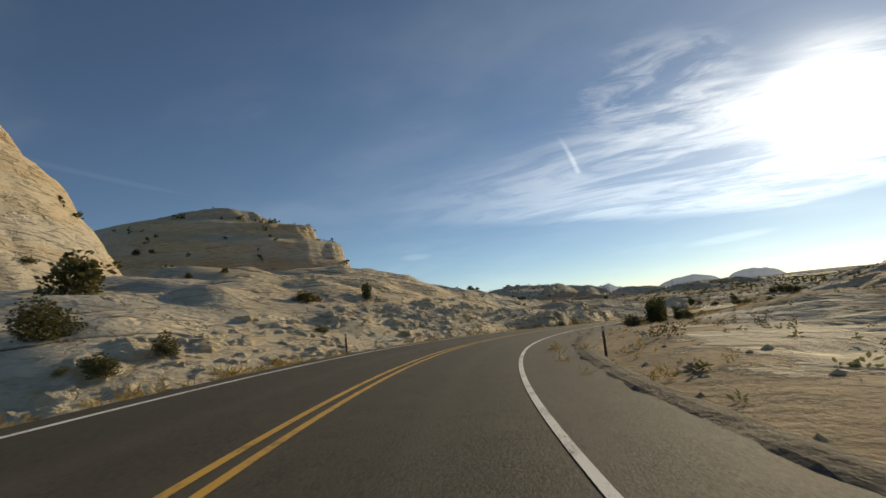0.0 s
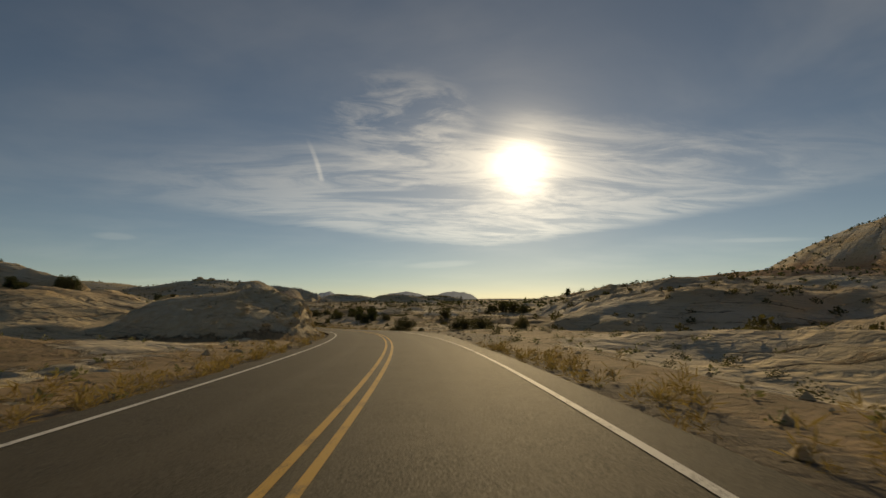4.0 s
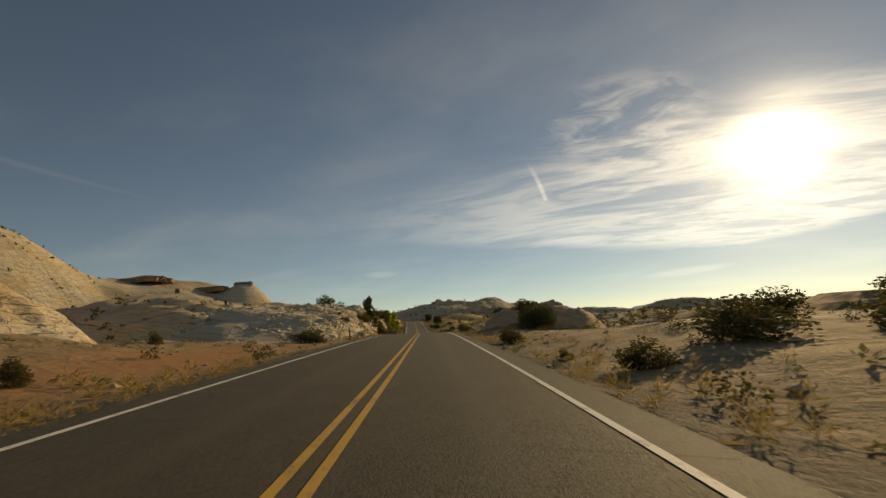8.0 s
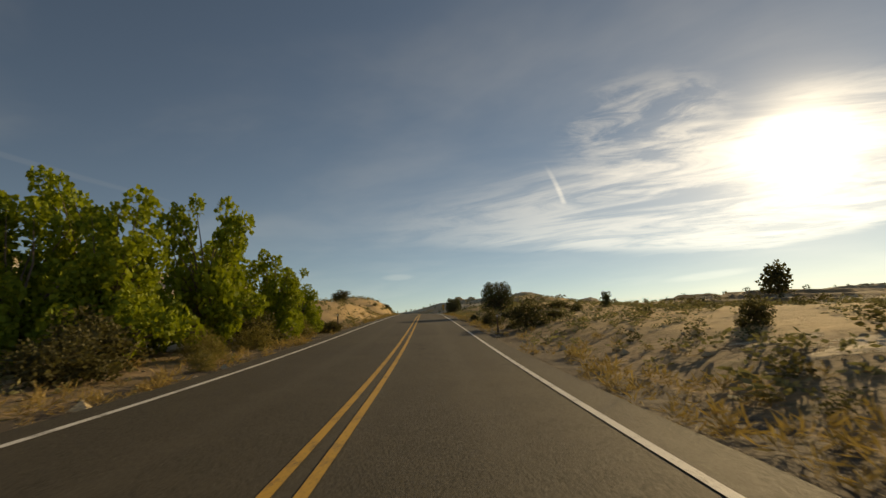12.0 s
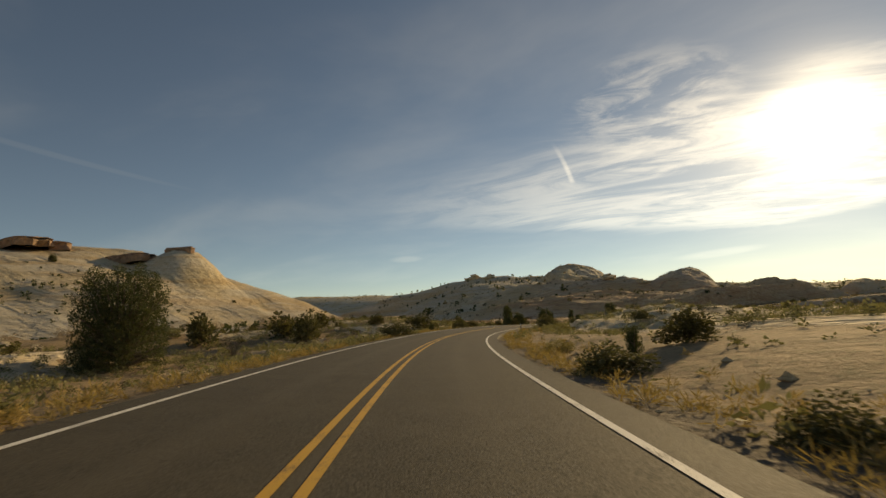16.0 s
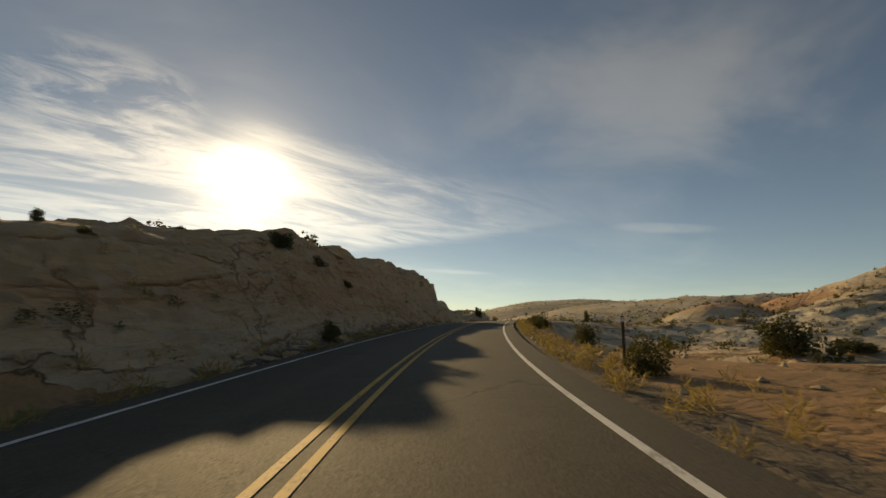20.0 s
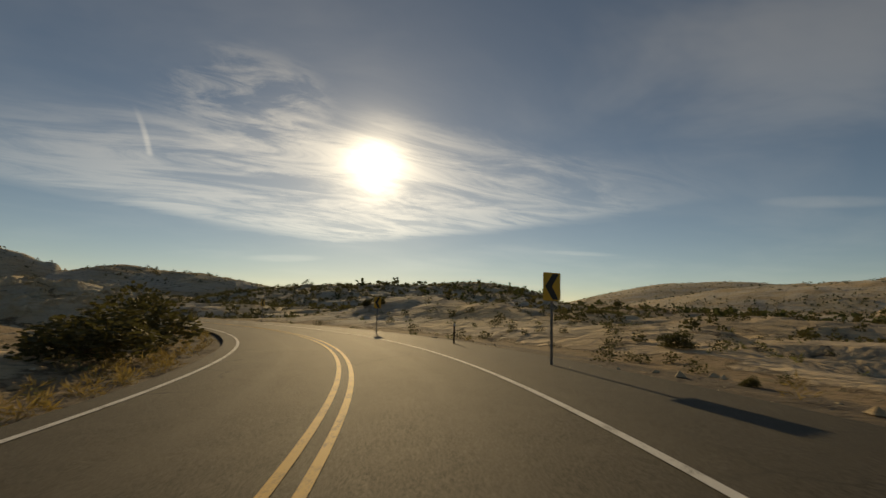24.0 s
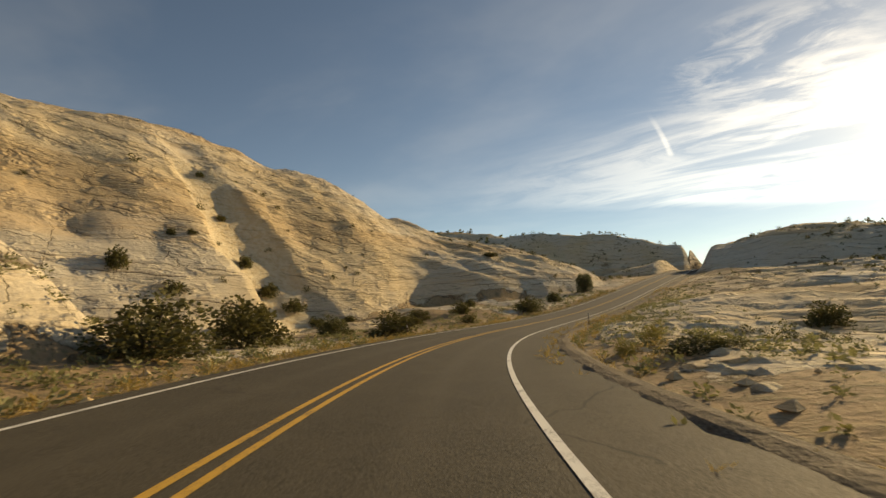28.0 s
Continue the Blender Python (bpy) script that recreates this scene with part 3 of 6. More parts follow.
    z = z + near * 0.55 * (np.round(crag * 2.5) / 2.5 * 0.7 + 0.3 * crag)
    edge = np.clip((d - 0.8) / (4.5 - 2.9 * cut), 0, 1)
    edge = edge * edge * (3 - 2 * edge)
    z = (rz - 0.10 - 0.10 * np.clip(d / 0.8, 0, 1) - 0.15 * np.clip((d - 0.5) / 2.0, 0, 1)) * (1 - edge) + z * edge
    z = np.where(d <= 0, rz - 0.25, z)
    right = np.interp(s / 36.0, (0, 3.6, 4.2, 6.2, 7, 9.6, 10, 12, 12.4, 17.4, 17.8, 19.5, 20.5, 22.2, 22.8), (0.95, 0.95, 0.85, 0.85, 0.6, 0.6, 0.9, 0.85, 0.35, 0.4, 0.85, 0.8, 0.7, 0.9, 1.1))
    left = np.interp(s / 36.0, (2, 9, 12, 17, 20, 22.8, 25.5, 26.8, 30), (0.85, 0.8, 0.5, 0.4, 0.55, 0.9, 0.9, 0.35, 0.5))
    patch = np.clip(np.where(u < 0, right, left) + 0.9 * rolling(x, y, 14.0, 4), 0, 1) * np.clip((d - 1.5) / np.where(s > 22.5 * 36, 3, 6), 0, 1)
    rock = np.maximum(rock * np.clip(d / (2.0 - 1.1 * cut), 0, 1), np.where(sand > 0.3, 0.12, 0.8) * patch)
    verge = np.clip(1.25 - d / 2.2, 0, 1) * (1 - 0.8 * cut * np.clip((d - 0.7) / 0.5, 0, 1))
    rock, sand = rock * (1 - trampled), sand * (1 - trampled)
    verge = np.maximum(verge * (1 - trampled), 0.78 * trampled)
    t = s / 36.0
    red = np.clip(1 - np.abs(t - 8.6) / 0.7, 0, 1) * np.clip(1 - np.abs(d - 5) / 5, 0, 1) * (u > 0)
    red = np.maximum(red, 0.8 * np.clip(1 - np.abs(t - 19.2) / 0.8, 0, 1) * np.clip(1 - np.abs(d - 4) / 4, 0, 1) * (u > 0))
    red = np.maximum(red, np.clip((x - 150) / 60, 0, 1) * np.clip(1.5 - np.abs(z - 30 - 8 * rolling(x, y, 70.0, 3)) / 16, 0, 1) * (y > 450) * (y < 1050))
    red = np.maximum(red, 0.6 * np.clip(1 - np.hypot(x + 30, y - 392) / 16, 0, 1))
    red = np.maximum(red, 0.5 * np.clip(1.5 - np.hypot(x + 13, y - 342) / 12, 0, 1))
    red = np.maximum(red, 0.35 * np.clip(2 - np.abs(t - 11.3) * 2.2, 0, 1) * (u < 0) * np.clip(d / 4, 0, 1) * np.clip(2 - d / 16, 0, 1))
    red = np.maximum(red, 0.62 * np.clip(1.6 - np.hypot(x + 105, y - 755) / 70, 0, 1))
    cut = np.maximum(cut, 0.9 * np.clip(1.3 - d / 14, 0, 1) * (u > 0) * (t < 2.3) * np.clip(d / 2, 0, 1))
    return z, rock, sand, verge, red, cut


def ticks(lo, hi, step, reach, grow=1.07):
    mid = list(np.arange(lo, hi + step / 2, step))
    out, g = [], step
    while not out or out[-1] < reach:
        g *= grow
        out.append((out[-1] if out else 0) + g)
    return np.array([lo - v for v in reversed(out)] + mid + [mid[-1] + v for v in out])


def height_at(x, y):
    return float(terrain(np.array([x]), np.array([y]))[0][0])


def sheet_of_ground():
    gx, gy = ticks(-172, 72, 1.0, 4400, 1.03), ticks(-15, 1080, 1.0, 3600)
    X, Y = np.meshgrid(gx, gy)
    z, *shares = terrain(X.ravel(), Y.ravel())
    me = bpy.data.meshes.new("ground")
    nx, ny = len(gx), len(gy)
    me.vertices.add(nx * ny)
    me.vertices.foreach_set("co", np.column_stack([X.ravel(), Y.ravel(), z]).ravel())
    i = (np.arange(ny - 1)[:, None] * nx + np.arange(nx - 1)).ravel()
    quads = np.column_stack([i, i + 1, i + nx + 1, i + nx])
    me.loops.add(quads.size)
    me.loops.foreach_set("vertex_index", quads.ravel().astype(np.int32))
    me.polygons.add(len(quads))
    me.polygons.foreach_set("loop_start", np.arange(0, quads.size, 4, dtype=np.int32))
    me.polygons.foreach_set("use_smooth", np.ones(len(quads), bool))
    for key, val in zip(("rock", "sand", "verge", "red", "cut"), shares):
        me.attributes.new(key, "FLOAT", "POINT").data.foreach_set("value", val.astype(np.float32))
    me.update()
    me.validate()
    me.materials.append(GROUND)
    return tagged(new("ground", me), "pale slickrock and sandy desert ground with ledges", "ground", kind="structure")


ground = sheet_of_ground()


def ribbon(name, u0, u1, lift, mat, s0=0.0, s1=None, every=1.0, drop=0.0, taper=0.0):
    """A strip along the road between two offsets; drop gives it an underside."""
    s = np.arange(s0, s1 if s1 else TRACK_S[-1], every)
    bm = bmesh.new()
    rows = []
    lanes = np.linspace(u0, u1, 9) if abs(u1 - u0) > 4 else np.array((u0, u1))
    for v in s:
        k = max(0.04, min(1.0, (v - s0) / taper, (s[-1] - v) / taper)) if taper else 1.0
        row = [bm.verts.new(beside(v, u0 + (c - u0) * k, lift)) for c in lanes]
        if drop:
            a, b = row[0].co, row[-1].co
            row.append(bm.verts.new((b[0], b[1], b[2] - drop)))
            row.insert(0, bm.verts.new((a[0], a[1], a[2] - drop)))
        rows.append(row)
    for p, q in zip(rows, rows[1:]):
        for k in range(len(p) - 1):
            bm.faces.new((p[k], p[k + 1], q[k + 1], q[k]))
    me = bpy.data.meshes.new(name)
    bm.to_mesh(me)
    bm.free()
    across = ([u0, *lanes, u1] if drop else list(lanes)) * len(rows)
    me.attributes.new("across", "FLOAT", "POINT").data.foreach_set("value", across)
    me.materials.append(mat)
    return new(name, me)


road = tagged(ribbon("road", PAVED_LEFT, PAVED_RIGHT, 0.0, ASPHALT, drop=0.2), "worn grey asphalt two-lane road", "road", kind="structure")
for nm, c, w, mat, lab in (("yellow_line", CENTRE + 0.14, 0.11, YELLOW, "yellow"), ("yellow_line", CENTRE - 0.14, 0.11, YELLOW, "yellow"),
                           ("white_line", EDGE_LEFT, 0.12, WHITE, "white"), ("white_line", EDGE_RIGHT, 0.12, WHITE, "white")):
    ln = ribbon(nm, c + w / 2, c - w / 2, 0.010, mat)
    ln.parent = road


# the broken inside edge of the two right-hand bends
for s0, s1, wide in ((4.65 * 36, 6.05 * 36, -4.0), (22.45 * 36, 26.4 * 36, -5.4)):
    tagged(ribbon("paved_shoulder", PAVED_RIGHT + 0.02, wide, -0.012, ASPHALT, s0, s1, 1.5, 0.3, 18.0), "broad worn asphalt shoulder along the bend", "road shoulder", kind="structure")


def berm(s0, s1):
    widened = ribbon("paved_shoulder", PAVED_RIGHT + 0.02, -3.95, -0.012, ASPHALT, s0, s1, 1.5, 0.25, 12.0 if s0 > 0 else 0.0)
    tagged(widened, "worn dark asphalt shoulder inside the bend", "road shoulder", kind="structure")
    bm = bmesh.new()
    rows = []
    for k, s in enumerate(np.arange(s0 + (12 if s0 > 0 else 2), s1 - 2, 0.6)):
        wob = 0.05 * math.sin(k * 1.7) + 0.04 * math.sin(k * 0.6)
        prof = ((-3.85, -0.04), (-4.0, 0.015 + 0.5 * wob), (-4.2, 0.045 + 0.5 * wob), (-4.45, 0.02 + 0.4 * wob), (-5.0, -0.22))
        sunk = 0.35 * max(0.0, 1 - min(s - s0 - (12 if s0 > 0 else 2), s1 - 2 - s) / 5.0) if s0 > 0 else 0.0
        rows.append([bm.verts.new(beside(s, u + wob, z - sunk)) for u, z in prof])
    for p, q in zip(rows, rows[1:]):
        for k in range(4):
            bm.faces.new((p[k], p[k + 1], q[k + 1], q[k]))
    me = bpy.data.meshes.new("asphalt_berm")
    bm.to_mesh(me)
    bm.free()
    me.attributes.new("verge", "FLOAT", "POINT").data.foreach_set("value", [1.0] * len(me.vertices))
    me.materials.append(GROUND)
    tagged(new("asphalt_berm", me), "low dark gravel berm along the bend", "kerb", kind="structure")


berm(0.0, 50.0)
berm(988.0, 1060.0)


# ---- helpers for things ----
def mesh_of(name, verts, faces, mats, slots=None, smooth=False):
    me = bpy.data.meshes.new(name)
    me.from_pydata([tuple(v) for v in verts], [], [tuple(int(i) for i in f) for f in faces])
    for mt in mats:
        me.materials.append(mt)
    if slots is not None:
        me.polygons.foreach_set("material_index", np.asarray(slots, np.int32))
    if smooth:
        me.polygons.foreach_set("use_smooth", np.ones(len(me.polygons), bool))
    me.update()
    return me


def part(name, me, parent, label=""):
    ob = new(name, me)
    ob.parent = parent
    return tagged(ob, label) if label else ob


def leaf_material(name, dark, lite, hue=0.25):
    m, n = material(name)
    rnd = n.add("ShaderNodeObjectInfo").outputs["Random"]
    isle = n.add("ShaderNodeNewGeometry").outputs["Random Per Island"]
    c = n.mix(isle, (*dark, 1), (*lite, 1))
    c = n.mix(n.math("MULTIPLY", rnd, hue), c, (dark[0] * 1.5, dark[1] * 1.1, dark[2] * 0.8, 1))
    d = n.add("ShaderNodeBsdfPrincipled", {"Base Color": c, "Roughness": 0.75, "Specular IOR Level": 0.2})
    tr = n.add("ShaderNodeBsdfTranslucent", {"Color": n.mix(0.5, c, (lite[0] * 1.6, lite[1] * 1.6, lite[2], 1))})
    n.add("ShaderNodeOutputMaterial", {"Surface": n.add("ShaderNodeMixShader", {0: 0.22, 1: d.outputs[0], 2: tr.outputs[0]}).outputs[0]})
    return m


BARK = plain("shaggy_grey_bark", (0.20, 0.15, 0.11), 0.95, 0.35, 9.0)
TWIG = plain("grey_brown_twigs", (0.17, 0.13, 0.09), 0.95, 0.3, 9.0)
LEAF = {
    "J": leaf_material("juniper_scales", (0.045, 0.058, 0.024), (0.115, 0.120, 0.048)),
    "D": leaf_material("dark_shrub_leaves", (0.060, 0.062, 0.026), (0.155, 0.142, 0.062), 0.5),
    "S": leaf_material("grey_sage_leaves", (0.13, 0.13, 0.065), (0.30, 0.285, 0.145), 0.3),
    "Y": leaf_material("yellow_green_leaves", (0.13, 0.125, 0.04), (0.34, 0.29, 0.10), 0.4),
    "G": leaf_material("cottonwood_leaves", (0.11, 0.165, 0.018), (0.37, 0.42, 0.05), 0.1),
}
DRY = leaf_material("dry_grass_blades", (0.20, 0.14, 0.05), (0.52, 0.39, 0.16), 0.3)


def clumps(rng, kind):
    """Middles and radii of the foliage masses of a plant one metre high and one wide."""
    out = []
    if kind == "J":
        for _ in range(rng.integers(15, 19)):
            a, h = rng.uniform(0, 6.283), rng.uniform(0.10, 0.84)
            r = 0.36 * math.sqrt(max(0.1, 1 - ((h - 0.42) / 0.55) ** 2)) * rng.uniform(0.55, 1)
            out.append((r * math.cos(a), r * math.sin(a), h, rng.uniform(0.11, 0.19)))
        out += [(0, 0, 0.35, 0.27), (0, 0, 0.62, 0.24), (0.2, 0.1, 0.12, 0.2), (-0.2, 0.12, 0.13, 0.2), (0.02, -0.22, 0.12, 0.2)]
    elif kind == "K":
        for k in range(85):
            h = 0.04 + 0.92 * (k + 0.5) / 85
            a, r = 2.399 * k, 0.43 * (1 - abs((h - 0.42) / 0.60) ** 2.6) ** 0.5 * rng.uniform(0.86, 1.04)
            out.append((r * math.cos(a), r * math.sin(a), h * rng.uniform(0.95, 1.03), rng.uniform(0.055, 0.095)))
        out += [(0, 0, h, 0.33) for h in (0.34, 0.5, 0.62)]
    elif kind == "P":
        for k in range(46):
            h = 0.12 + 0.84 * (k + 0.5) / 46
            a, r = 2.399 * k, (0.46 - 0.34 * h ** 1.6) * rng.uniform(0.25, 1.0)
            out.append((r * math.cos(a), r * math.sin(a), h, rng.uniform(0.05, 0.105) * (1.15 - 0.45 * h)))
    elif kind == "G":
        lobes = [(rng.uniform(0, 6.283), rng.uniform(0.55, 1.0)) for _ in range(7)]
        for a, top in lobes:
            reach = rng.uniform(0.12, 0.36)
            for k in range(7):
                h = top * (0.22 + 0.78 * k / 6) * rng.uniform(0.92, 1.05)
                q = reach * (0.5 + 0.6 * h) + rng.uniform(-0.08, 0.08)
                b = a + rng.uniform(-0.5, 0.5)
                out.append((q * math.cos(b), q * math.sin(b), min(h, 0.97), rng.uniform(0.05, 0.12) * (1.15 - 0.4 * k / 6)))
        for _ in range(9):
            a, q = rng.uniform(0, 6.283), rng.uniform(0.2, 0.5)
            out.append((q * math.cos(a), q * math.sin(a), rng.uniform(0.06, 0.3), rng.uniform(0.07, 0.12)))
    else:
        for _ in range(rng.integers(11, 15)):
            a, q = rng.uniform(0, 6.283), rng.uniform(0.08, 0.40)
            out.append((q * math.cos(a), q * math.sin(a), rng.uniform(0.12, 0.74) * (1.2 - 1.4 * q), rng.uniform(0.12, 0.21)))
        out += [(0, 0, 0.38, 0.30), (0, 0, 0.15, 0.34)]
    return out


def foliage(rng, kind, n, size):
    """Many small leaf sprays spread through and over the clumps."""
    cl = clumps(rng, kind)
    w = np.array([c[3] ** 2 for c in cl])
    pick = rng.choice(len(cl), n, p=w / w.sum())
    v = rng.normal(size=(n, 3))
    v /= np.linalg.norm(v, axis=1)[:, None]
    c = np.array(cl)[pick]
    rad = c[:, 3] * rng.uniform(0.55, 1.12, n)
    p = c[:, :3] + v * rad[:, None]
    p[:, 2] = np.abs(p[:, 2] - 0.02) + 0.02
    out = v * 0.7 + rng.normal(size=(n, 3)) * 0.55 + np.array([0, 0, 0.35])
    out /= np.linalg.norm(out, axis=1)[:, None]
    side = np.cross(out, rng.normal(size=(n, 3)))
    side /= np.linalg.norm(side, axis=1)[:, None] + 1e-9
    s = size * rng.uniform(0.6, 1.4, n)[:, None]
    slim = {"J": 0.42, "K": 0.42, "P": 0.30, "G": 0.62, "S": 0.24, "Y": 0.055, "D": 0.40}[kind]
    a, b, e, d = p, p + out * s * 0.5 + side * s * slim, p + out * s, p + out * s * 0.45 - side * s * slim
    verts = np.stack([a, b, e, d], 1).reshape(-1, 3)
    faces = np.arange(4 * n).reshape(n, 4)
    return verts, faces, cl


def limbs(rng, cl, thick, trunk_top):
    """A tapered trunk and a limb into each clump, five-sided."""
    V, F = [], []

    def tube(a, b, ra, rb):
        a, b = Vector(a), Vector(b)
        ax = (b - a).normalized()
        x = ax.orthogonal().normalized()
        y = ax.cross(x)
        k = len(V)
        bend = a.lerp(b, 0.5) + x * (b - a).length * rng.uniform(-0.12, 0.12)
        for q, r in ((a, ra), (bend, (ra + rb) / 2), (b, rb)):
            for i in range(5):
                V.append(q + x * (r * math.cos(i * 1.2566)) + y * (r * math.sin(i * 1.2566)))
        for lay in (0, 5):
            for i in range(5):
                F.append((k + lay + i, k + lay + (i + 1) % 5, k + lay + 5 + (i + 1) % 5, k + lay + 5 + i))
    tube((0, 0, -0.12), (rng.uniform(-0.03, 0.03), rng.uniform(-0.03, 0.03), trunk_top), thick, thick * 0.6)
    for x, y, z, r in cl:
        h = min(trunk_top, z * 0.55)
        tube((x * 0.1, y * 0.1, h), (x, y, z), thick * 0.5, thick * 0.12)
    return V, F


TAR = plain("black_tar", (0.018, 0.016, 0.014), 0.6, 0.2, 20.0)
PLANTS = {}
SPEC = {"J": (4, 3600, 0.050, 0.045, 0.3), "K": (2, 60000, 0.0122, 0.040, 0.25), "D": (5, 2600, 0.052, 0.02, 0.1), "S": (3, 2200, 0.055, 0.02, 0.08),
        "Y": (3, 2600, 0.105, 0.012, 0.06), "G": (3, 9500, 0.029, 0.020, 0.3), "F": (3, 900, 0.095, 0.02, 0.1), "P": (2, 26000, 0.022, 0.028, 0.75)}
for kind, (many, n, size, thick, top) in SPEC.items():
    PLANTS[kind] = []
    for k in range(many):
        rng = np.random.default_rng(11 + 7 * k + ord(kind))
        like = {"K": "J", "P": "J", "F": "D"}.get(kind, kind)
        verts, faces, cl = foliage(rng, "D" if kind == "F" else kind, n, size)
        tv, tf = limbs(rng, cl, thick, top)
        PLANTS[kind].append((mesh_of("crown", verts, faces, [LEAF[like]]), mesh_of("trunk", tv, tf, [BARK if like in "JG" else TWIG])))
rng = np.random.default_rng(5)
tv, tf = limbs(rng, [(math.cos(a) * r, math.sin(a) * r, h, 0.1) for a, r, h in zip(rng.uniform(0, 6.28, 26), rng.uniform(0.1, 0.45, 26), rng.uniform(0.4, 1.0, 26))], 0.02, 0.15)
PLANTS["B"] = [(None, mesh_of("stem", tv, tf, [TWIG]))]
NAMES = {"J": ("juniper_tree", "tree", "dark green juniper with ragged crown"), "D": ("desert_shrub", "shrub", "dark olive twiggy desert shrub"),
         "S": ("sagebrush", "shrub", "grey-green sagebrush on sandy ground"), "Y": ("rabbitbrush", "shrub", "yellow-green rabbitbrush beside the road"),
         "G": ("cottonwood_tree", "tree", "bright green leafy young cottonwood tree"), "B": ("bare_bush", "shrub", "bare grey leafless bush")}
WHERE = (" on the pale slickrock slope", " in the roadside sand", " near the road edge")
GROUPS = {"J": "junipers", "D": "desert shrubs", "S": "sagebrush", "Y": "rabbitbrush", "G": "cottonwoods by the road", "B": "bare bushes"}
LIMIT = {"J": 7.6, "D": 5.0, "S": 3.2, "Y": 3.0, "G": 8.5, "B": 2.5}
COUNT = [0]


def plant(kind, x, y, wide, high):
    """One plant of a kind; P is an open-crowned juniper."""
    open_crown, kind = kind == "P", "J" if kind == "P" else kind
    k = min(1.0, LIMIT[kind] / max(wide, high))
    wide, high = wide * k, high * k
    COUNT[0] += 1
    turn = (COUNT[0] * 2.399) % 6.283
    z, rock, sand, verge, red, cut = terrain(np.array([x]), np.array([y]))
    name, cat, label = NAMES[kind]
    ob = new(name)
    ob.location, ob.rotation_euler, ob.scale = (x, y, float(z[0]) - 0.02), (0, 0, turn), (wide, wide, high * 1.08)
    off = abs(float(survey(np.array([x]), np.array([y]))[1][0]))
    pool = PLANTS["P" if open_crown else "K" if kind == "J" and wide > 3.2 and off < 60 else "F" if kind == "D" and off > 28 else kind]
    crown, trunk = pool[COUNT[0] % len(pool)]
    if crown:
        part("crown" if kind in "JG" else "foliage", crown, ob)
    part("trunk" if kind in "JG" else "stem", trunk, ob)
    spot = 2 if verge[0] > 0 else (1 if sand[0] > 0.4 or rock[0] < 0.5 else 0)
    tagged(ob, label + (WHERE[spot] if kind in "JDS" and "ground" not in label else ""), cat, GROUPS[kind])


plant("D", -38.3, 23.3, 4.4, 3.7)
plant("D", -26.1, 14.4, 3.1, 2.2)
plant("D", -20.9, 16.7, 1.4, 1.2)
plant("D", -20.8, 13.6, 1.8, 1.1)
plant("D", -26.3, 34.3, 2.7, 1.1)
plant("J", -24.6, 41.1, 1.1, 1.7)
plant("D", -20.5, 27.9, 1.2, 0.7)
plant("D", -238.3, 173.7, 6.8, 4.1)
plant("D", -105.1, 55.4, 3.4, 1.4)
plant("D", -40.9, 35.1, 0.9, 0.6)
plant("D", -38.4, 37.3, 0.9, 0.5)
plant("D", -1.4, 49.2, 2.3, 1.2)
plant("Y", -22.1, 12.8, 0.9, 0.4)
plant("Y", -17.8, 20.4, 0.9, 0.4)
plant("Y", -13.0, 17.0, 0.6, 0.3)
plant("J", 1.0, 56.1, 2.0, 2.4)
plant("J", 0.6, 52.9, 2.2, 2.2)
plant("D", 0.9, 51.8, 1.3, 1.3)
plant("D", 3.4, 51.9, 1.4, 1.0)
plant("J", 2.6, 52.5, 1.1, 1.1)
plant("D", -10.0, 61.6, 1.5, 1.0)
plant("Y", -8.7, 65.7, 1.6, 1.1)
plant("D", -6.7, 72.4, 0.7, 0.4)
plant("Y", 1.1, 102.2, 1.9, 1.3)
plant("Y", 1.9, 103.5, 0.9, 0.8)
plant("D", 6.7, 154.6, 2.3, 1.9)
plant("D", 6.4, 116.1, 1.1, 1.0)
plant("D", 14.2, 95.3, 0.8, 0.4)
plant("D", 17.2, 95.6, 0.7, 0.3)
plant("D", 20.3, 96.7, 1.0, 0.6)
plant("J", 10.5, 192.3, 0.8, 0.4)
plant("D", 10.5, 190.2, 0.8, 0.4)
plant("Y", 12.4, 186.9, 0.5, 0.3)
plant("D", -114.0, 506.9, 12.3, 6.2)
plant("D", 22.3, 201.7, 3.0, 2.0)
plant("D", 30.1, 204.5, 3.2, 2.1)
plant("D", 32.6, 203.5, 4.2, 1.9)
plant("D", 41.9, 215.2, 2.6, 2.1)
plant("D", 73.0, 309.6, 6.6, 5.0)
plant("D", 24.7, 203.5, 1.0, 0.5)
plant("D", 5.5, 221.4, 2.1, 1.2)
plant("D", 4.6, 224.9, 1.4, 0.6)
plant("D", 4.1, 227.8, 1.5, 0.6)
plant("Y", 4.8, 219.4, 0.9, 1.0)
plant("Y", 5.2, 219.7, 0.9, 0.4)
plant("D", 0.6, 238.5, 2.1, 1.4)
plant("D", 0.1, 239.9, 1.5, 0.9)
plant("D", -3.1, 244.2, 1.1, 1.0)
plant("D", -2.9, 236.5, 1.1, 0.5)
plant("D", -8.4, 245.7, 1.0, 0.5)
plant("J", -5.4, 235.0, 2.2, 1.6)
plant("J", -7.2, 239.4, 1.2, 1.5)
plant("D", -12.6, 239.5, 2.7, 1.8)
plant("J", -86.4, 303.9, 4.8, 3.5)
plant("J", -106.8, 310.2, 7.2, 6.3)
plant("J", -103.1, 312.9, 4.5, 3.6)
plant("D", 8.9, 249.1, 1.3, 0.8)
plant("D", 21.7, 232.1, 0.9, 0.6)
plant("J", 258.5, 703.1, 15.8, 15.8)
plant("D", 37.3, 263.7, 3.3, 3.3)
plant("D", 64.5, 319.6, 10.9, 6.8)
plant("D", 67.1, 313.6, 7.9, 7.2)
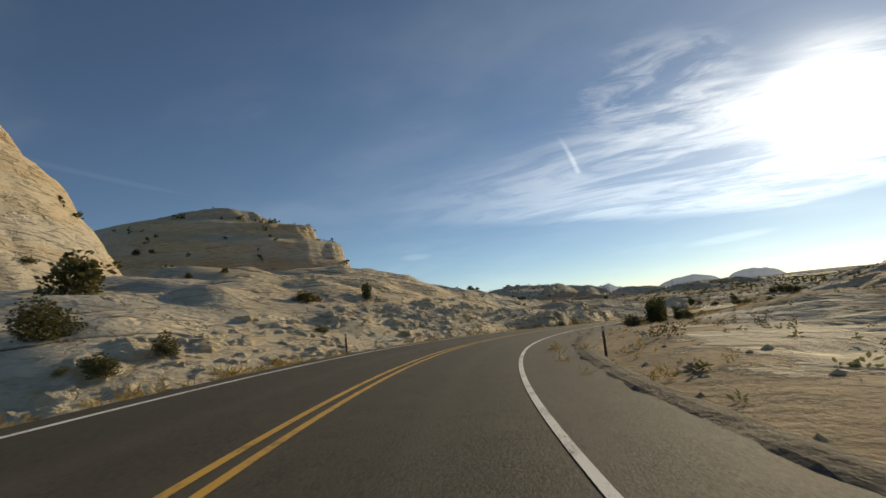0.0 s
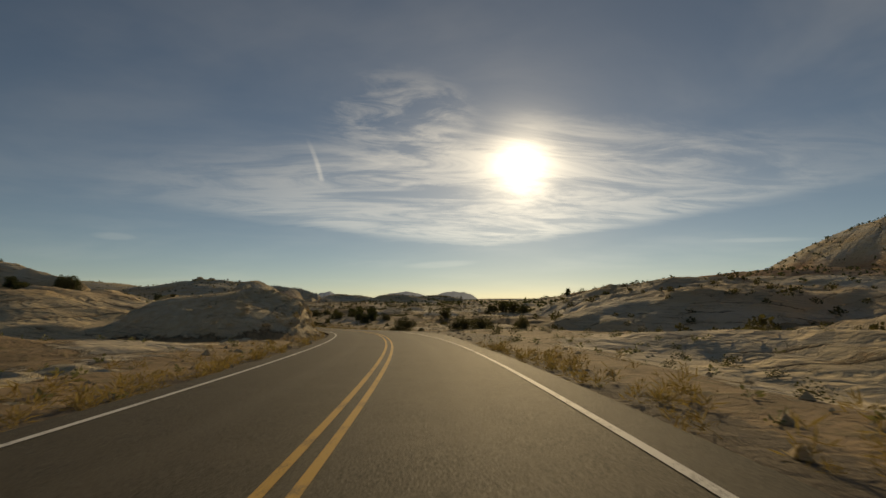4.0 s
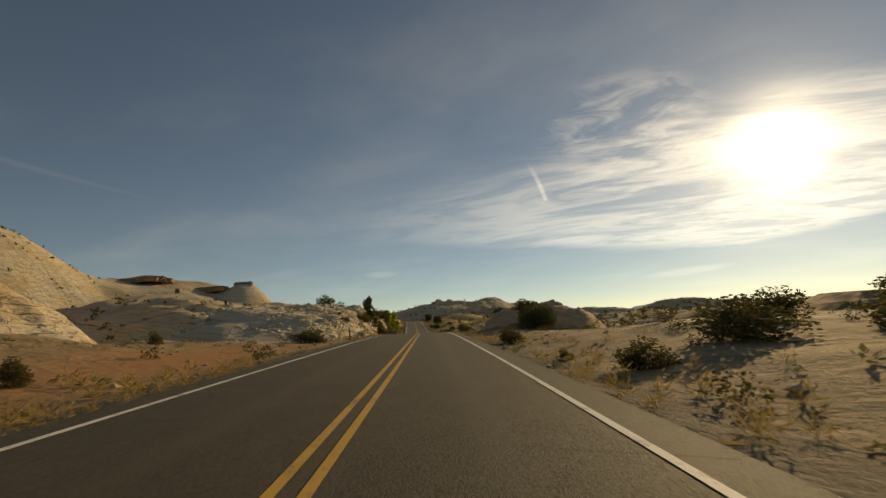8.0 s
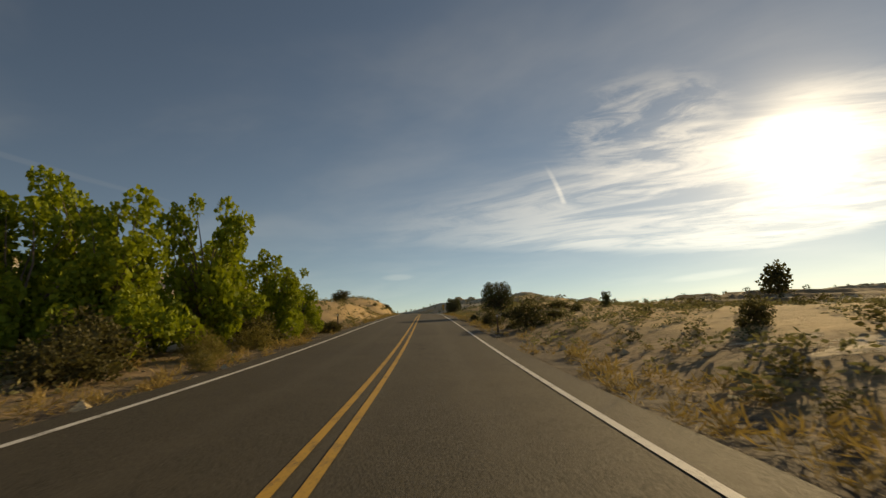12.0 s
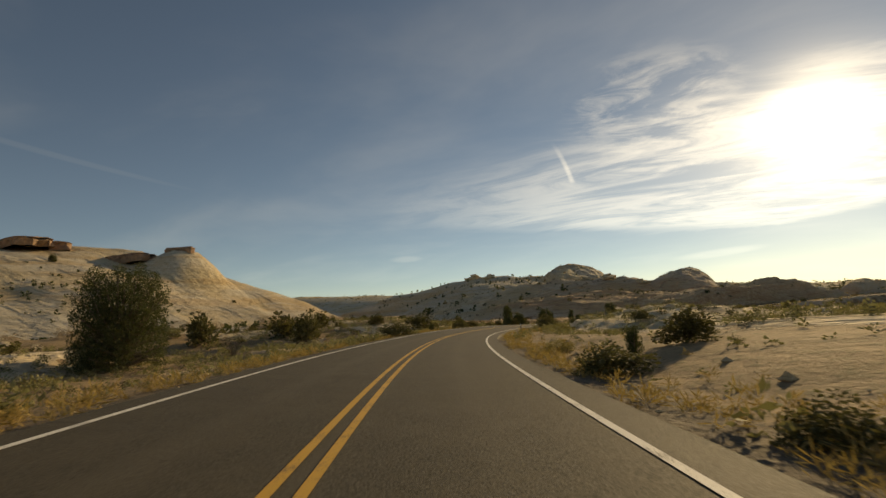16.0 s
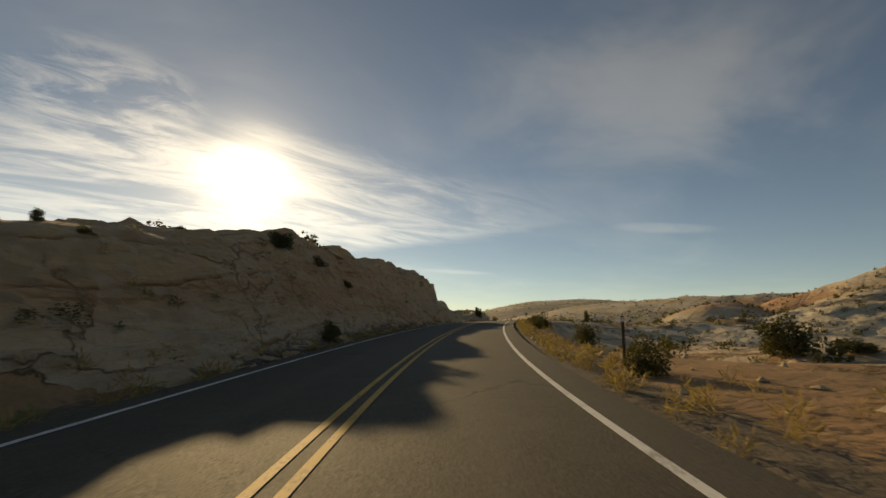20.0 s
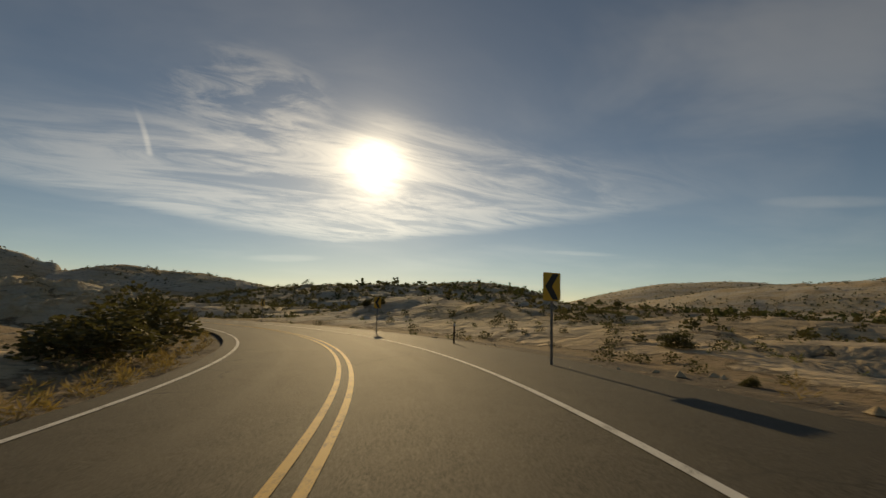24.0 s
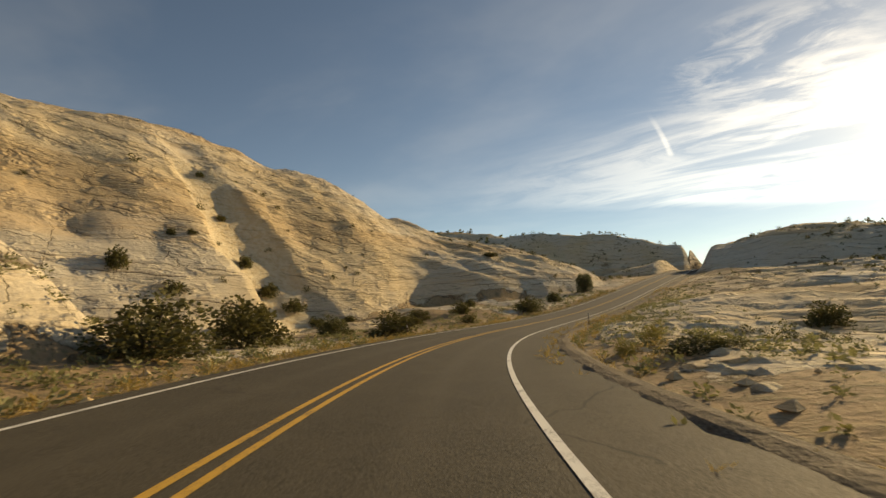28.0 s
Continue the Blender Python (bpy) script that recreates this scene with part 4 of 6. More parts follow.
plant("D", 70.1, 312.0, 5.9, 6.6)
plant("D", -20.5, 288.4, 1.0, 0.8)
plant("D", -30.9, 301.8, 1.1, 0.8)
plant("D", -28.7, 314.0, 2.8, 1.4)
plant("D", -2.3, 298.2, 3.7, 1.5)
plant("D", -5.5, 294.1, 1.8, 0.8)
plant("D", -11.7, 308.4, 2.0, 1.0)
plant("D", -7.9, 297.7, 0.8, 0.4)
plant("P", -39.4, 345.9, 2.2, 3.9)
plant("D", -37.9, 340.5, 2.9, 1.4)
plant("D", -41.5, 352.0, 2.4, 2.2)
plant("D", -37.9, 346.7, 1.9, 2.4)
plant("D", -37.5, 345.7, 0.7, 0.7)
plant("D", -40.4, 336.9, 1.0, 0.4)
plant("D", -37.1, 333.1, 0.7, 0.4)
plant("D", -35.8, 332.6, 1.0, 0.6)
plant("D", -36.1, 332.1, 0.7, 0.3)
plant("S", -33.0, 330.9, 1.3, 0.7)
plant("Y", -33.6, 335.6, 0.5, 0.5)
plant("Y", -33.7, 335.7, 0.6, 0.3)
plant("D", -34.9, 335.3, 0.5, 0.4)
plant("D", -25.1, 344.5, 1.2, 1.6)
plant("D", -24.4, 343.8, 1.8, 1.3)
plant("J", -47.0, 367.3, 2.9, 3.0)
plant("J", -567.3, 817.1, 80.5, 64.4)
plant("D", -527.4, 845.3, 39.6, 23.8)
plant("D", -62.9, 384.2, 5.1, 4.3)
plant("D", -55.3, 381.9, 3.4, 4.2)
plant("D", -57.8, 388.6, 2.2, 3.6)
plant("D", -464.3, 914.8, 48.3, 28.2)
plant("Y", -49.5, 376.3, 0.9, 0.7)
plant("Y", -48.4, 373.6, 0.8, 0.5)
plant("D", -38.2, 381.4, 0.8, 1.1)
plant("D", -37.7, 376.9, 0.6, 0.5)
plant("S", -46.2, 368.0, 0.8, 0.5)
plant("Y", -46.9, 369.6, 0.6, 0.4)
plant("D", -63.0, 408.2, 2.3, 1.5)
plant("D", -62.2, 401.6, 2.2, 2.0)
plant("J", -58.0, 394.3, 1.5, 2.2)
plant("D", -58.1, 393.0, 1.1, 1.2)
plant("D", -54.9, 390.3, 1.4, 1.1)
plant("D", -57.7, 390.3, 2.6, 2.5)
plant("S", -56.9, 388.9, 1.4, 1.0)
plant("D", -65.9, 398.2, 1.0, 0.6)
plant("D", -44.8, 395.2, 0.8, 1.4)
plant("J", -44.3, 398.4, 1.0, 1.2)
plant("D", -48.1, 415.4, 2.4, 1.4)
plant("D", -62.6, 445.2, 3.1, 1.9)
plant("D", -53.2, 432.5, 1.2, 1.1)
plant("D", -41.1, 401.7, 0.7, 0.5)
plant("D", -42.1, 402.0, 0.8, 0.6)
plant("D", -49.7, 408.2, 0.9, 0.5)
plant("Y", -46.8, 400.6, 0.9, 0.6)
plant("Y", -45.2, 396.2, 0.7, 0.4)
plant("Y", -70.6, 428.0, 1.3, 0.9)
plant("Y", -68.5, 425.7, 1.0, 0.7)
plant("D", -94.4, 450.9, 2.5, 1.9)
plant("D", -90.6, 450.9, 2.3, 2.1)
plant("S", -79.7, 442.5, 1.2, 0.6)
plant("D", -77.6, 443.2, 1.7, 1.2)
plant("D", -78.3, 445.6, 1.4, 1.6)
plant("D", -75.4, 443.5, 1.2, 0.8)
plant("D", -75.5, 443.2, 1.1, 0.6)
plant("J", -88.4, 455.5, 1.6, 2.0)
plant("J", -69.8, 467.0, 3.7, 2.9)
plant("D", -66.5, 451.0, 1.6, 1.4)
plant("D", -71.1, 462.4, 1.3, 0.7)
plant("D", -63.8, 447.0, 1.6, 0.5)
plant("D", -62.6, 459.9, 2.6, 0.8)
plant("D", -60.6, 454.9, 1.1, 0.7)
plant("J", -58.4, 458.8, 1.1, 1.3)
plant("D", -61.4, 448.2, 2.0, 0.6)
plant("S", -85.2, 525.6, 1.7, 1.2)
plant("S", -86.6, 526.7, 2.1, 1.2)
plant("D", -90.4, 527.0, 1.8, 0.9)
plant("S", -83.9, 525.4, 2.9, 1.0)
plant("S", -107.1, 509.6, 1.4, 1.2)
plant("S", -106.5, 511.9, 1.2, 0.6)
plant("S", -107.3, 514.4, 1.2, 0.7)
plant("S", -108.2, 516.9, 1.0, 0.5)
plant("Y", -106.5, 517.2, 1.5, 0.3)
plant("D", -110.8, 522.7, 1.6, 0.8)
plant("D", -110.9, 525.7, 1.1, 0.4)
plant("S", -115.8, 534.1, 1.8, 1.0)
plant("S", -114.6, 531.8, 1.0, 1.2)
plant("S", -113.8, 530.9, 0.8, 1.4)
plant("S", -117.7, 538.2, 1.9, 1.5)
plant("S", -118.2, 539.6, 1.5, 1.3)
plant("S", -176.0, 602.8, 8.7, 5.6)
plant("J", -503.1, 838.1, 23.4, 35.1)
plant("Y", -115.6, 538.0, 2.2, 0.6)
plant("D", -169.7, 602.1, 7.1, 7.1)
plant("D", -119.1, 549.6, 2.4, 1.7)
plant("D", -112.0, 561.9, 2.2, 1.0)
plant("Y", -104.0, 543.3, 1.3, 0.7)
plant("D", -102.8, 544.3, 1.6, 1.4)
plant("D", -100.9, 542.5, 2.7, 1.0)
plant("D", -97.3, 551.8, 0.9, 0.4)
plant("D", -109.2, 554.8, 1.4, 0.7)
plant("J", -401.1, 818.6, 46.2, 39.9)
plant("D", -158.8, 615.6, 4.5, 2.8)
plant("D", -148.9, 616.7, 3.0, 1.8)
plant("D", -142.1, 618.4, 4.7, 2.4)
plant("J", -133.5, 601.5, 0.7, 1.0)
plant("D", -134.0, 613.2, 2.6, 1.5)
plant("D", -122.7, 618.1, 3.8, 2.1)
plant("D", -133.9, 618.1, 2.5, 1.3)
plant("D", -118.6, 611.9, 0.7, 0.6)
plant("Y", -118.7, 601.2, 2.7, 1.0)
plant("D", -110.7, 607.3, 2.6, 1.3)
plant("D", -133.5, 645.5, 2.6, 1.5)
plant("S", -119.9, 638.4, 0.7, 0.4)
plant("D", -122.9, 671.3, 1.3, 1.5)
plant("J", -126.4, 677.0, 1.7, 2.6)
plant("D", -118.6, 674.0, 2.0, 1.5)
plant("D", -107.1, 667.1, 0.9, 0.6)
plant("D", -110.8, 658.1, 0.6, 0.6)
plant("D", -110.9, 657.7, 0.5, 0.5)
plant("D", -70.6, 707.9, 1.7, 1.5)
plant("D", -40.2, 724.1, 3.8, 3.4)
plant("D", -89.8, 689.4, 1.2, 1.0)
plant("D", -76.7, 690.1, 2.6, 1.8)
plant("J", -91.1, 709.3, 1.8, 0.9)
plant("J", -101.3, 701.9, 0.5, 0.4)
plant("D", -96.0, 709.2, 0.5, 0.3)
plant("D", -88.3, 710.5, 1.4, 0.7)
plant("D", -84.8, 713.2, 1.4, 0.6)
plant("D", -89.5, 706.0, 1.2, 1.2)
plant("D", -100.3, 700.4, 0.6, 0.3)
plant("D", -67.4, 711.1, 1.3, 1.0)
plant("D", -72.5, 706.6, 0.9, 0.9)
plant("D", -76.0, 687.9, 2.4, 0.6)
plant("J", -28.5, 757.2, 1.1, 1.8)
plant("J", -29.7, 756.8, 1.3, 1.7)
plant("J", -10.7, 743.4, 1.4, 2.4)
plant("D", -12.7, 745.8, 1.2, 0.6)
plant("D", -10.7, 744.3, 1.1, 0.5)
plant("D", -7.7, 742.9, 1.1, 0.8)
plant("D", -6.8, 780.6, 1.6, 1.2)
plant("D", -5.2, 780.0, 1.6, 1.6)
plant("D", -9.4, 776.0, 0.7, 0.4)
plant("D", -8.9, 776.7, 0.6, 0.4)
plant("D", -0.0, 800.0, 5.6, 1.9)
plant("D", 17.6, 785.6, 1.8, 1.1)
plant("D", 209.0, 979.3, 6.4, 5.0)
plant("D", 0.1, 825.3, 1.6, 1.6)
plant("D", -1.3, 828.5, 1.3, 0.7)
plant("D", -2.7, 832.4, 0.7, 0.8)
plant("D", -1.5, 830.9, 0.6, 0.6)
plant("Y", -0.7, 828.3, 0.5, 0.4)
plant("D", -124.3, 1053.2, 7.8, 3.7)
plant("D", 22.1, 840.7, 1.9, 1.0)
plant("D", 23.2, 838.5, 1.5, 0.9)
plant("S", -47.8, 866.6, 5.0, 4.6)
plant("D", -48.8, 863.5, 3.1, 2.0)
plant("D", -48.5, 862.3, 2.3, 1.0)
plant("D", -49.2, 861.9, 1.4, 1.2)
plant("D", -48.1, 870.3, 2.4, 1.2)
plant("D", -47.9, 871.5, 1.6, 0.8)
plant("D", -48.9, 875.3, 4.7, 3.0)
plant("J", -49.8, 879.9, 2.1, 2.6)
plant("S", -37.6, 871.0, 1.5, 1.5)
plant("D", -52.1, 883.9, 1.3, 0.6)
plant("D", -60.1, 896.3, 5.3, 1.6)
plant("D", -21.3, 871.5, 0.7, 0.7)
plant("D", -19.4, 871.1, 0.4, 0.6)
plant("B", -18.4, 871.0, 0.6, 0.8)
plant("D", -21.5, 877.5, 0.7, 0.4)
plant("D", -108.5, 932.8, 2.7, 1.6)
plant("D", -52.3, 876.4, 0.8, 0.4)
plant("S", -30.9, 864.5, 1.3, 0.8)
plant("S", -33.4, 864.2, 0.9, 0.8)
plant("S", -33.2, 863.2, 1.3, 0.7)
plant("S", -29.8, 861.6, 1.2, 0.9)
plant("D", -26.8, 879.2, 1.3, 0.4)
plant("D", -73.6, 911.6, 5.3, 2.8)
plant("D", -78.1, 919.2, 5.1, 3.1)
plant("D", -77.0, 931.5, 4.3, 2.0)
plant("D", -84.7, 932.8, 3.5, 2.0)
plant("D", -79.8, 948.3, 1.8, 1.2)
plant("D", -80.4, 967.1, 6.9, 3.3)
plant("D", -82.8, 985.6, 3.1, 2.0)
plant("J", -82.6, 1005.4, 3.7, 3.7)
plant("J", -163.0, 1163.8, 4.9, 4.9)
plant("D", -104.3, 1006.1, 4.7, 1.3)
plant("Y", -57.2, 920.5, 1.2, 0.9)
plant("Y", -57.7, 918.2, 0.8, 0.6)
plant("D", -55.5, 916.9, 2.2, 0.6)
plant("D", -49.7, 942.6, 3.1, 1.9)
plant("Y", -56.7, 912.0, 0.4, 0.3)
plant("Y", -56.2, 911.4, 0.2, 0.2)
plant("D", -111.2, 928.2, 2.9, 2.5)
plant("D", -106.4, 923.7, 2.0, 0.8)
plant("D", -113.6, 938.1, 1.6, 0.8)
plant("D", -114.8, 936.1, 1.6, 1.0)
plant("D", -102.2, 935.6, 1.7, 1.0)
plant("D", -103.9, 956.2, 2.1, 1.2)
plant("D", -102.9, 939.1, 5.7, 3.5)
plant("D", -42.6, 358.8, 2.2, 1.7)
plant("D", -44.3, 358.2, 2.2, 1.8)
plant("D", -44.1, 360.0, 2.1, 1.5)
plant("J", -46.2, 358.7, 1.7, 2.6)
plant("D", -637.4, 697.4, 120.7, 72.4)
plant("D", -88.6, 425.1, 10.0, 6.7)
plant("D", -58.1, 391.8, 4.8, 2.1)
plant("J", -149.7, 575.8, 10.4, 10.9)
plant("B", -145.2, 583.1, 5.1, 5.1)
plant("D", -160.0, 608.0, 4.4, 4.0)
plant("D", -150.9, 601.6, 4.6, 4.6)
plant("D", -131.6, 588.7, 3.6, 1.5)
plant("J", -111.4, 565.9, 0.7, 0.9)
plant("D", -109.6, 566.8, 2.4, 1.3)
plant("Y", -112.4, 564.7, 1.0, 0.4)
plant("Y", -114.6, 570.3, 1.6, 0.7)
plant("S", -150.5, 574.0, 3.3, 3.3)
plant("D", 1.2, 806.6, 6.7, 3.5)
plant("D", 14.4, 788.4, 0.6, 0.3)
plant("D", 20.8, 795.3, 1.6, 0.8)
plant("D", -134.9, 637.6, 1.7, 1.6)
plant("J", -133.3, 636.9, 1.4, 1.8)
plant("D", -132.5, 633.6, 1.4, 1.1)
plant("J", -132.2, 635.0, 1.2, 2.1)
plant("D", -132.1, 635.9, 1.5, 1.7)
plant("D", -131.9, 636.7, 2.0, 1.8)
plant("J", -131.6, 638.2, 1.4, 2.3)
plant("J", -131.2, 640.1, 1.8, 2.2)
plant("D", -148.8, 655.7, 3.8, 2.9)
plant("D", -311.3, 893.3, 21.0, 17.2)
plant("D", -345.2, 900.2, 16.4, 20.5)
plant("D", -137.6, 640.4, 1.7, 1.0)
plant("J", -119.9, 630.4, 1.7, 1.2)
plant("J", -114.8, 631.4, 1.9, 2.0)
plant("D", -114.6, 630.4, 2.2, 1.3)
plant("Y", -114.2, 639.3, 2.0, 0.6)
plant("Y", -113.6, 637.0, 1.1, 0.5)
plant("J", -13.2, 331.4, 4.2, 2.3)
plant("D", -35.4, 499.5, 8.6, 8.1)
plant("D", -14.9, 335.8, 2.8, 1.3)
plant("J", -129.9, 653.5, 1.9, 2.6)
plant("J", -128.9, 654.0, 2.4, 3.6)
plant("J", -128.0, 655.0, 1.4, 2.5)
plant("D", -135.2, 658.5, 3.8, 2.0)
plant("J", -138.6, 660.4, 3.0, 4.3)
plant("D", -6.7, 259.7, 2.7, 1.5)
plant("D", -11.4, 267.7, 2.2, 1.6)
plant("D", -6.9, 260.7, 2.0, 1.3)
plant("D", -6.2, 257.6, 0.9, 0.7)
plant("D", -21.9, 275.7, 2.3, 2.1)
plant("D", -31.0, 273.9, 3.2, 2.1)
plant("D", -65.3, 308.7, 4.3, 2.7)
plant("J", -81.4, 302.1, 13.1, 9.5)
plant("J", -72.1, 306.1, 7.9, 6.8)
plant("D", 1.0, 272.1, 1.7, 1.1)
plant("D", 6.2, 260.2, 2.5, 0.9)
plant("D", 3.7, 267.7, 1.0, 0.8)
plant("D", 10.2, 267.9, 3.4, 2.1)
plant("D", 8.9, 259.6, 1.7, 1.2)

for st, u, wide, high in ((12.95, 10.0, 4.6, 4.4), (12.82, 12.0, 5.0, 5.4), (12.44, 13.0, 5.4, 5.8), (12.50, 15.6, 5.6, 6.2), (12.47, 10.8, 5.0, 5.2), (12.57, 13.4, 5.6, 6.7), (12.60, 9.8, 5.0, 6.5), (12.70, 11.5, 5.0, 5.0), (12.76, 8.6, 4.0, 4.2), (12.88, 8.2, 3.4, 3.2), (12.66, 15.0, 5.0, 5.2)):
    px, py, _ = beside(st * 36.0, u)
    plant("G", float(px), float(py), wide, high)
for st, u, kind, wide, high in ((12.33, 8.6, "D", 2.2, 1.5), (12.40, 9.6, "D", 2.8, 2.0), (12.50, 8.0, "Y", 1.8, 1.1), (12.52, 12.5, "D", 3.4, 2.4), (12.62, 7.8, "Y", 2.0, 1.2), (12.68, 8.4, "D", 2.4, 1.8),
                                (12.80, 7.4, "Y", 1.8, 1.1), (12.30, 12.0, "B", 2.4, 2.4), (12.38, 16.0, "B", 2.5, 2.5), (12.45, 14.0, "D", 3.2, 2.6), (12.95, 7.4, "D", 1.6, 0.9), (13.05, 7.2, "D", 1.5, 0.8)):
    px, py, _ = beside(st * 36.0, u)
    plant(kind, float(px), float(py), wide, high)
for st, u, kind, wide, high in ((7.02, -13.0, "J", 3.0, 2.7), (7.10, -16.0, "J", 3.4, 3.3), (7.06, -19.0, "D", 3.2, 2.2), (7.22, -14.5, "J", 2.8, 2.9), (7.30, -18.5, "J", 3.2, 3.6), (7.42, -15.5, "D", 3.0, 2.0),
                                (7.46, -21.0, "J", 3.0, 3.4), (7.62, -17.0, "J", 2.8, 3.0), (7.72, -20.5, "J", 3.0, 3.5), (7.85, -16.0, "D", 3.2, 2.1), (7.95, -21.5, "J", 2.8, 3.2), (8.15, -18.5, "D", 3.0, 2.2),
                                (8.40, -15.0, "D", 4.4, 2.4), (8.50, -19.0, "D", 4.0, 2.6), (8.62, -15.5, "D", 3.6, 2.1), (9.95, -17.5, "D", 3.6, 2.6), (10.08, -20.0, "J", 3.4, 3.0)):
    px, py, _ = beside(st * 36.0, u)
    plant(kind, float(px), float(py), 0.85 * wide, 0.72 * high)
for st, u, wide, high in ((10.22, 16.0, 3.2, 2.4), (10.32, 14.5, 3.0, 2.2), (10.45, 15.0, 3.4, 2.6), (10.58, 14.0, 2.8, 2.2), (10.72, 13.6, 2.8, 2.0), (10.86, 12.6, 2.6, 1.9), (10.98, 11.0, 2.6, 1.8)):
    px, py, _ = beside(st * 36.0, u)
    plant("D", float(px), float(py), wide, high)
for x, y, kind, wide, high in ((-112, 948.5, "D", 3.4, 2.2), (-115, 947, "D", 2.6, 1.8), (-109, 950.5, "D", 3.2, 2.0), (-106, 947.5, "D", 3.0, 1.7), (-102, 950, "D", 2.6, 1.4), (-107, 952.5, "D", 2.4, 1.5),
                               (-120, 946.5, "D", 1.8, 1.2), (-126, 947, "D", 1.6, 1.0), (-57.5, 891, "J", 1.7, 2.4), (-64, 899, "D", 1.7, 1.0), (-88, 951, "D", 2.6, 1.5), (-86, 958, "D", 3.0, 1.8), (-89, 966, "D", 2.4, 1.5)):
    plant(kind, x, y, wide, high)
px, py, _ = beside(10.38 * 36.0, -13.2)
plant("P", float(px), float(py), 4.6, 4.4)
px, py, _ = beside(15.286 * 36.0, -6.9)
plant("J", float(px), float(py), 4.0, 3.6)

# ---- joined plants too many to count ----
def scatter(name, kind, pts, sizes, per, leaf, label, cat, tall=1.0):
    """One mesh of many small plants."""
    rng = np.random.default_rng(len(pts))
    base = []
    for k in range(5):
        v, f, _ = foliage(np.random.default_rng(90 + k), kind, per, leaf)
        base.append(v.reshape(-1, 4, 3))
    z = terrain(pts[:, 0], pts[:, 1])[0]
    which, turn = rng.integers(0, 5, len(pts)), rng.uniform(0, 6.283, len(pts))
    c, s = np.cos(turn)[:, None, None], np.sin(turn)[:, None, None]
    B = np.stack(base)[which].reshape(len(pts), per * 4, 3)
    X = B[..., 0] * c[:, :, 0] - B[..., 1] * s[:, :, 0]
    Y = B[..., 0] * s[:, :, 0] + B[..., 1] * c[:, :, 0]
    V = np.stack([X * sizes[:, None] + pts[:, :1], Y * sizes[:, None] + pts[:, 1:2], B[..., 2] * sizes[:, None] * tall + z[:, None] - 0.03], -1).reshape(-1, 3)
    n = len(V) // 4
    me = bpy.data.meshes.new(name)
    me.vertices.add(len(V))
    me.vertices.foreach_set("co", V.ravel())
    me.loops.add(4 * n)
    me.loops.foreach_set("vertex_index", np.arange(4 * n, dtype=np.int32))
    me.polygons.add(n)
    me.polygons.foreach_set("loop_start", np.arange(0, 4 * n, 4, dtype=np.int32))
    me.update()
    me.materials.append(LEAF[kind] if kind != "Y" or cat != "grass" else DRY)
    return tagged(new(name, me), label, cat, kind="stuff")


def spread(rng, n, box, keep):
    """Random plan points that pass a test, off the dirt pull-outs."""
    pts = np.column_stack([rng.uniform(box[0], box[1], n), rng.uniform(box[2], box[3], n)])
    low, u, s, rz = survey(pts[:, 0], pts[:, 1])
    clear = (u > 0) | (PAVED_RIGHT - u > pullout(s / 36.0))
    return pts[keep(pts, u, s / 36.0, rng.random(n)) & clear]


def patchy(p, size):
    return np.clip(0.5 + 0.8 * rolling(p[:, 0] + 40, p[:, 1], size, 3), 0, 1)


rng = np.random.default_rng(21)
off_road = lambda u, m=1.2: (u > PAVED_LEFT + m) | (u < PAVED_RIGHT - m)
valley = lambda p: ~((p[:, 1] > 830) & (p[:, 0] < -55) & (p[:, 1] < 1080))
near = spread(rng, 24000, (-190, 110, 5, 1130), lambda p, u, t, r: off_road(u, 2.0) & (np.abs(u) < 60) & valley(p) & (r < np.where((u < 0) & (t > 5.8) & (t < 12.5), 1.3, 0.62) * patchy(p, 25.0)) & ~((u > 0) & (t > 4.9) & (t < 7)) & ~((u > 0) & (t < 2.4)))
beside_road = np.abs(survey(near[:, 0], near[:, 1])[1]) < 26
close, wider = near[beside_road], near[~beside_road]
scatter("low_scrub", "D", close, rng.uniform(0.4, 1.2, len(close)), 190, 0.088, "low dark scrub dotted along the road", "scrub", 0.75)
scatter("low_scrub", "D", wider, rng.uniform(0.4, 1.25, len(wider)), 40, 0.26, "low dark scrub dotted over the slickrock", "scrub", 0.75)
mid_scrub = spread(rng, 26000, (-330, 260, 5, 1250), lambda p, u, t, r: (np.abs(u) > 30) & (np.abs(u) < 190) & valley(p) & (r < np.where((u < 0) & (t > 5.5) & (t < 13), 0.95, 0.55) * patchy(p, 40.0)) & ~((u > 0) & (t > 9) & (t < 11) & (u < 40)) & ~((u > 0) & (t < 2.4) & (u < 40)))
scatter("dotted_scrub", "D", mid_scrub, 0.7 + 1.9 * rng.random(len(mid_scrub)) ** 2, 46, 0.25, "dark bushes dotted over the slickrock flats", "scrub", 0.8)
sage = spread(rng, 30000, (-200, -40, 400, 680), lambda p, u, t, r: off_road(u, 1.3) & (np.abs(u) < 42) & (t > 11.5) & (t < 19.4) & (r < np.where((t > 15.3) & (t < 18.8), 1.0, 0.22) * patchy(p, 18.0) * 1.3))
scatter("sage_flat", "S", sage, rng.uniform(0.5, 1.35, len(sage)), 48, 0.2, "grey-green sage filling the sandy flat", "scrub", 0.75)
far = spread(rng, 30000, (-900, 900, 60, 1500), lambda p, u, t, r: (np.abs(u) > 115) & valley(p) & (r < 0.75 * patchy(p, 90.0)))
scatter("far_junipers", "J", far, rng.uniform(1.2, 3.4, len(far)), 16, 0.52, "dark junipers scattered over distant slopes", "trees", 0.85)
farther = spread(rng, 9000, (-2200, 2200, 900, 3300), lambda p, u, t, r: (p[:, 1] > 1300) | (np.abs(p[:, 0]) > 800))
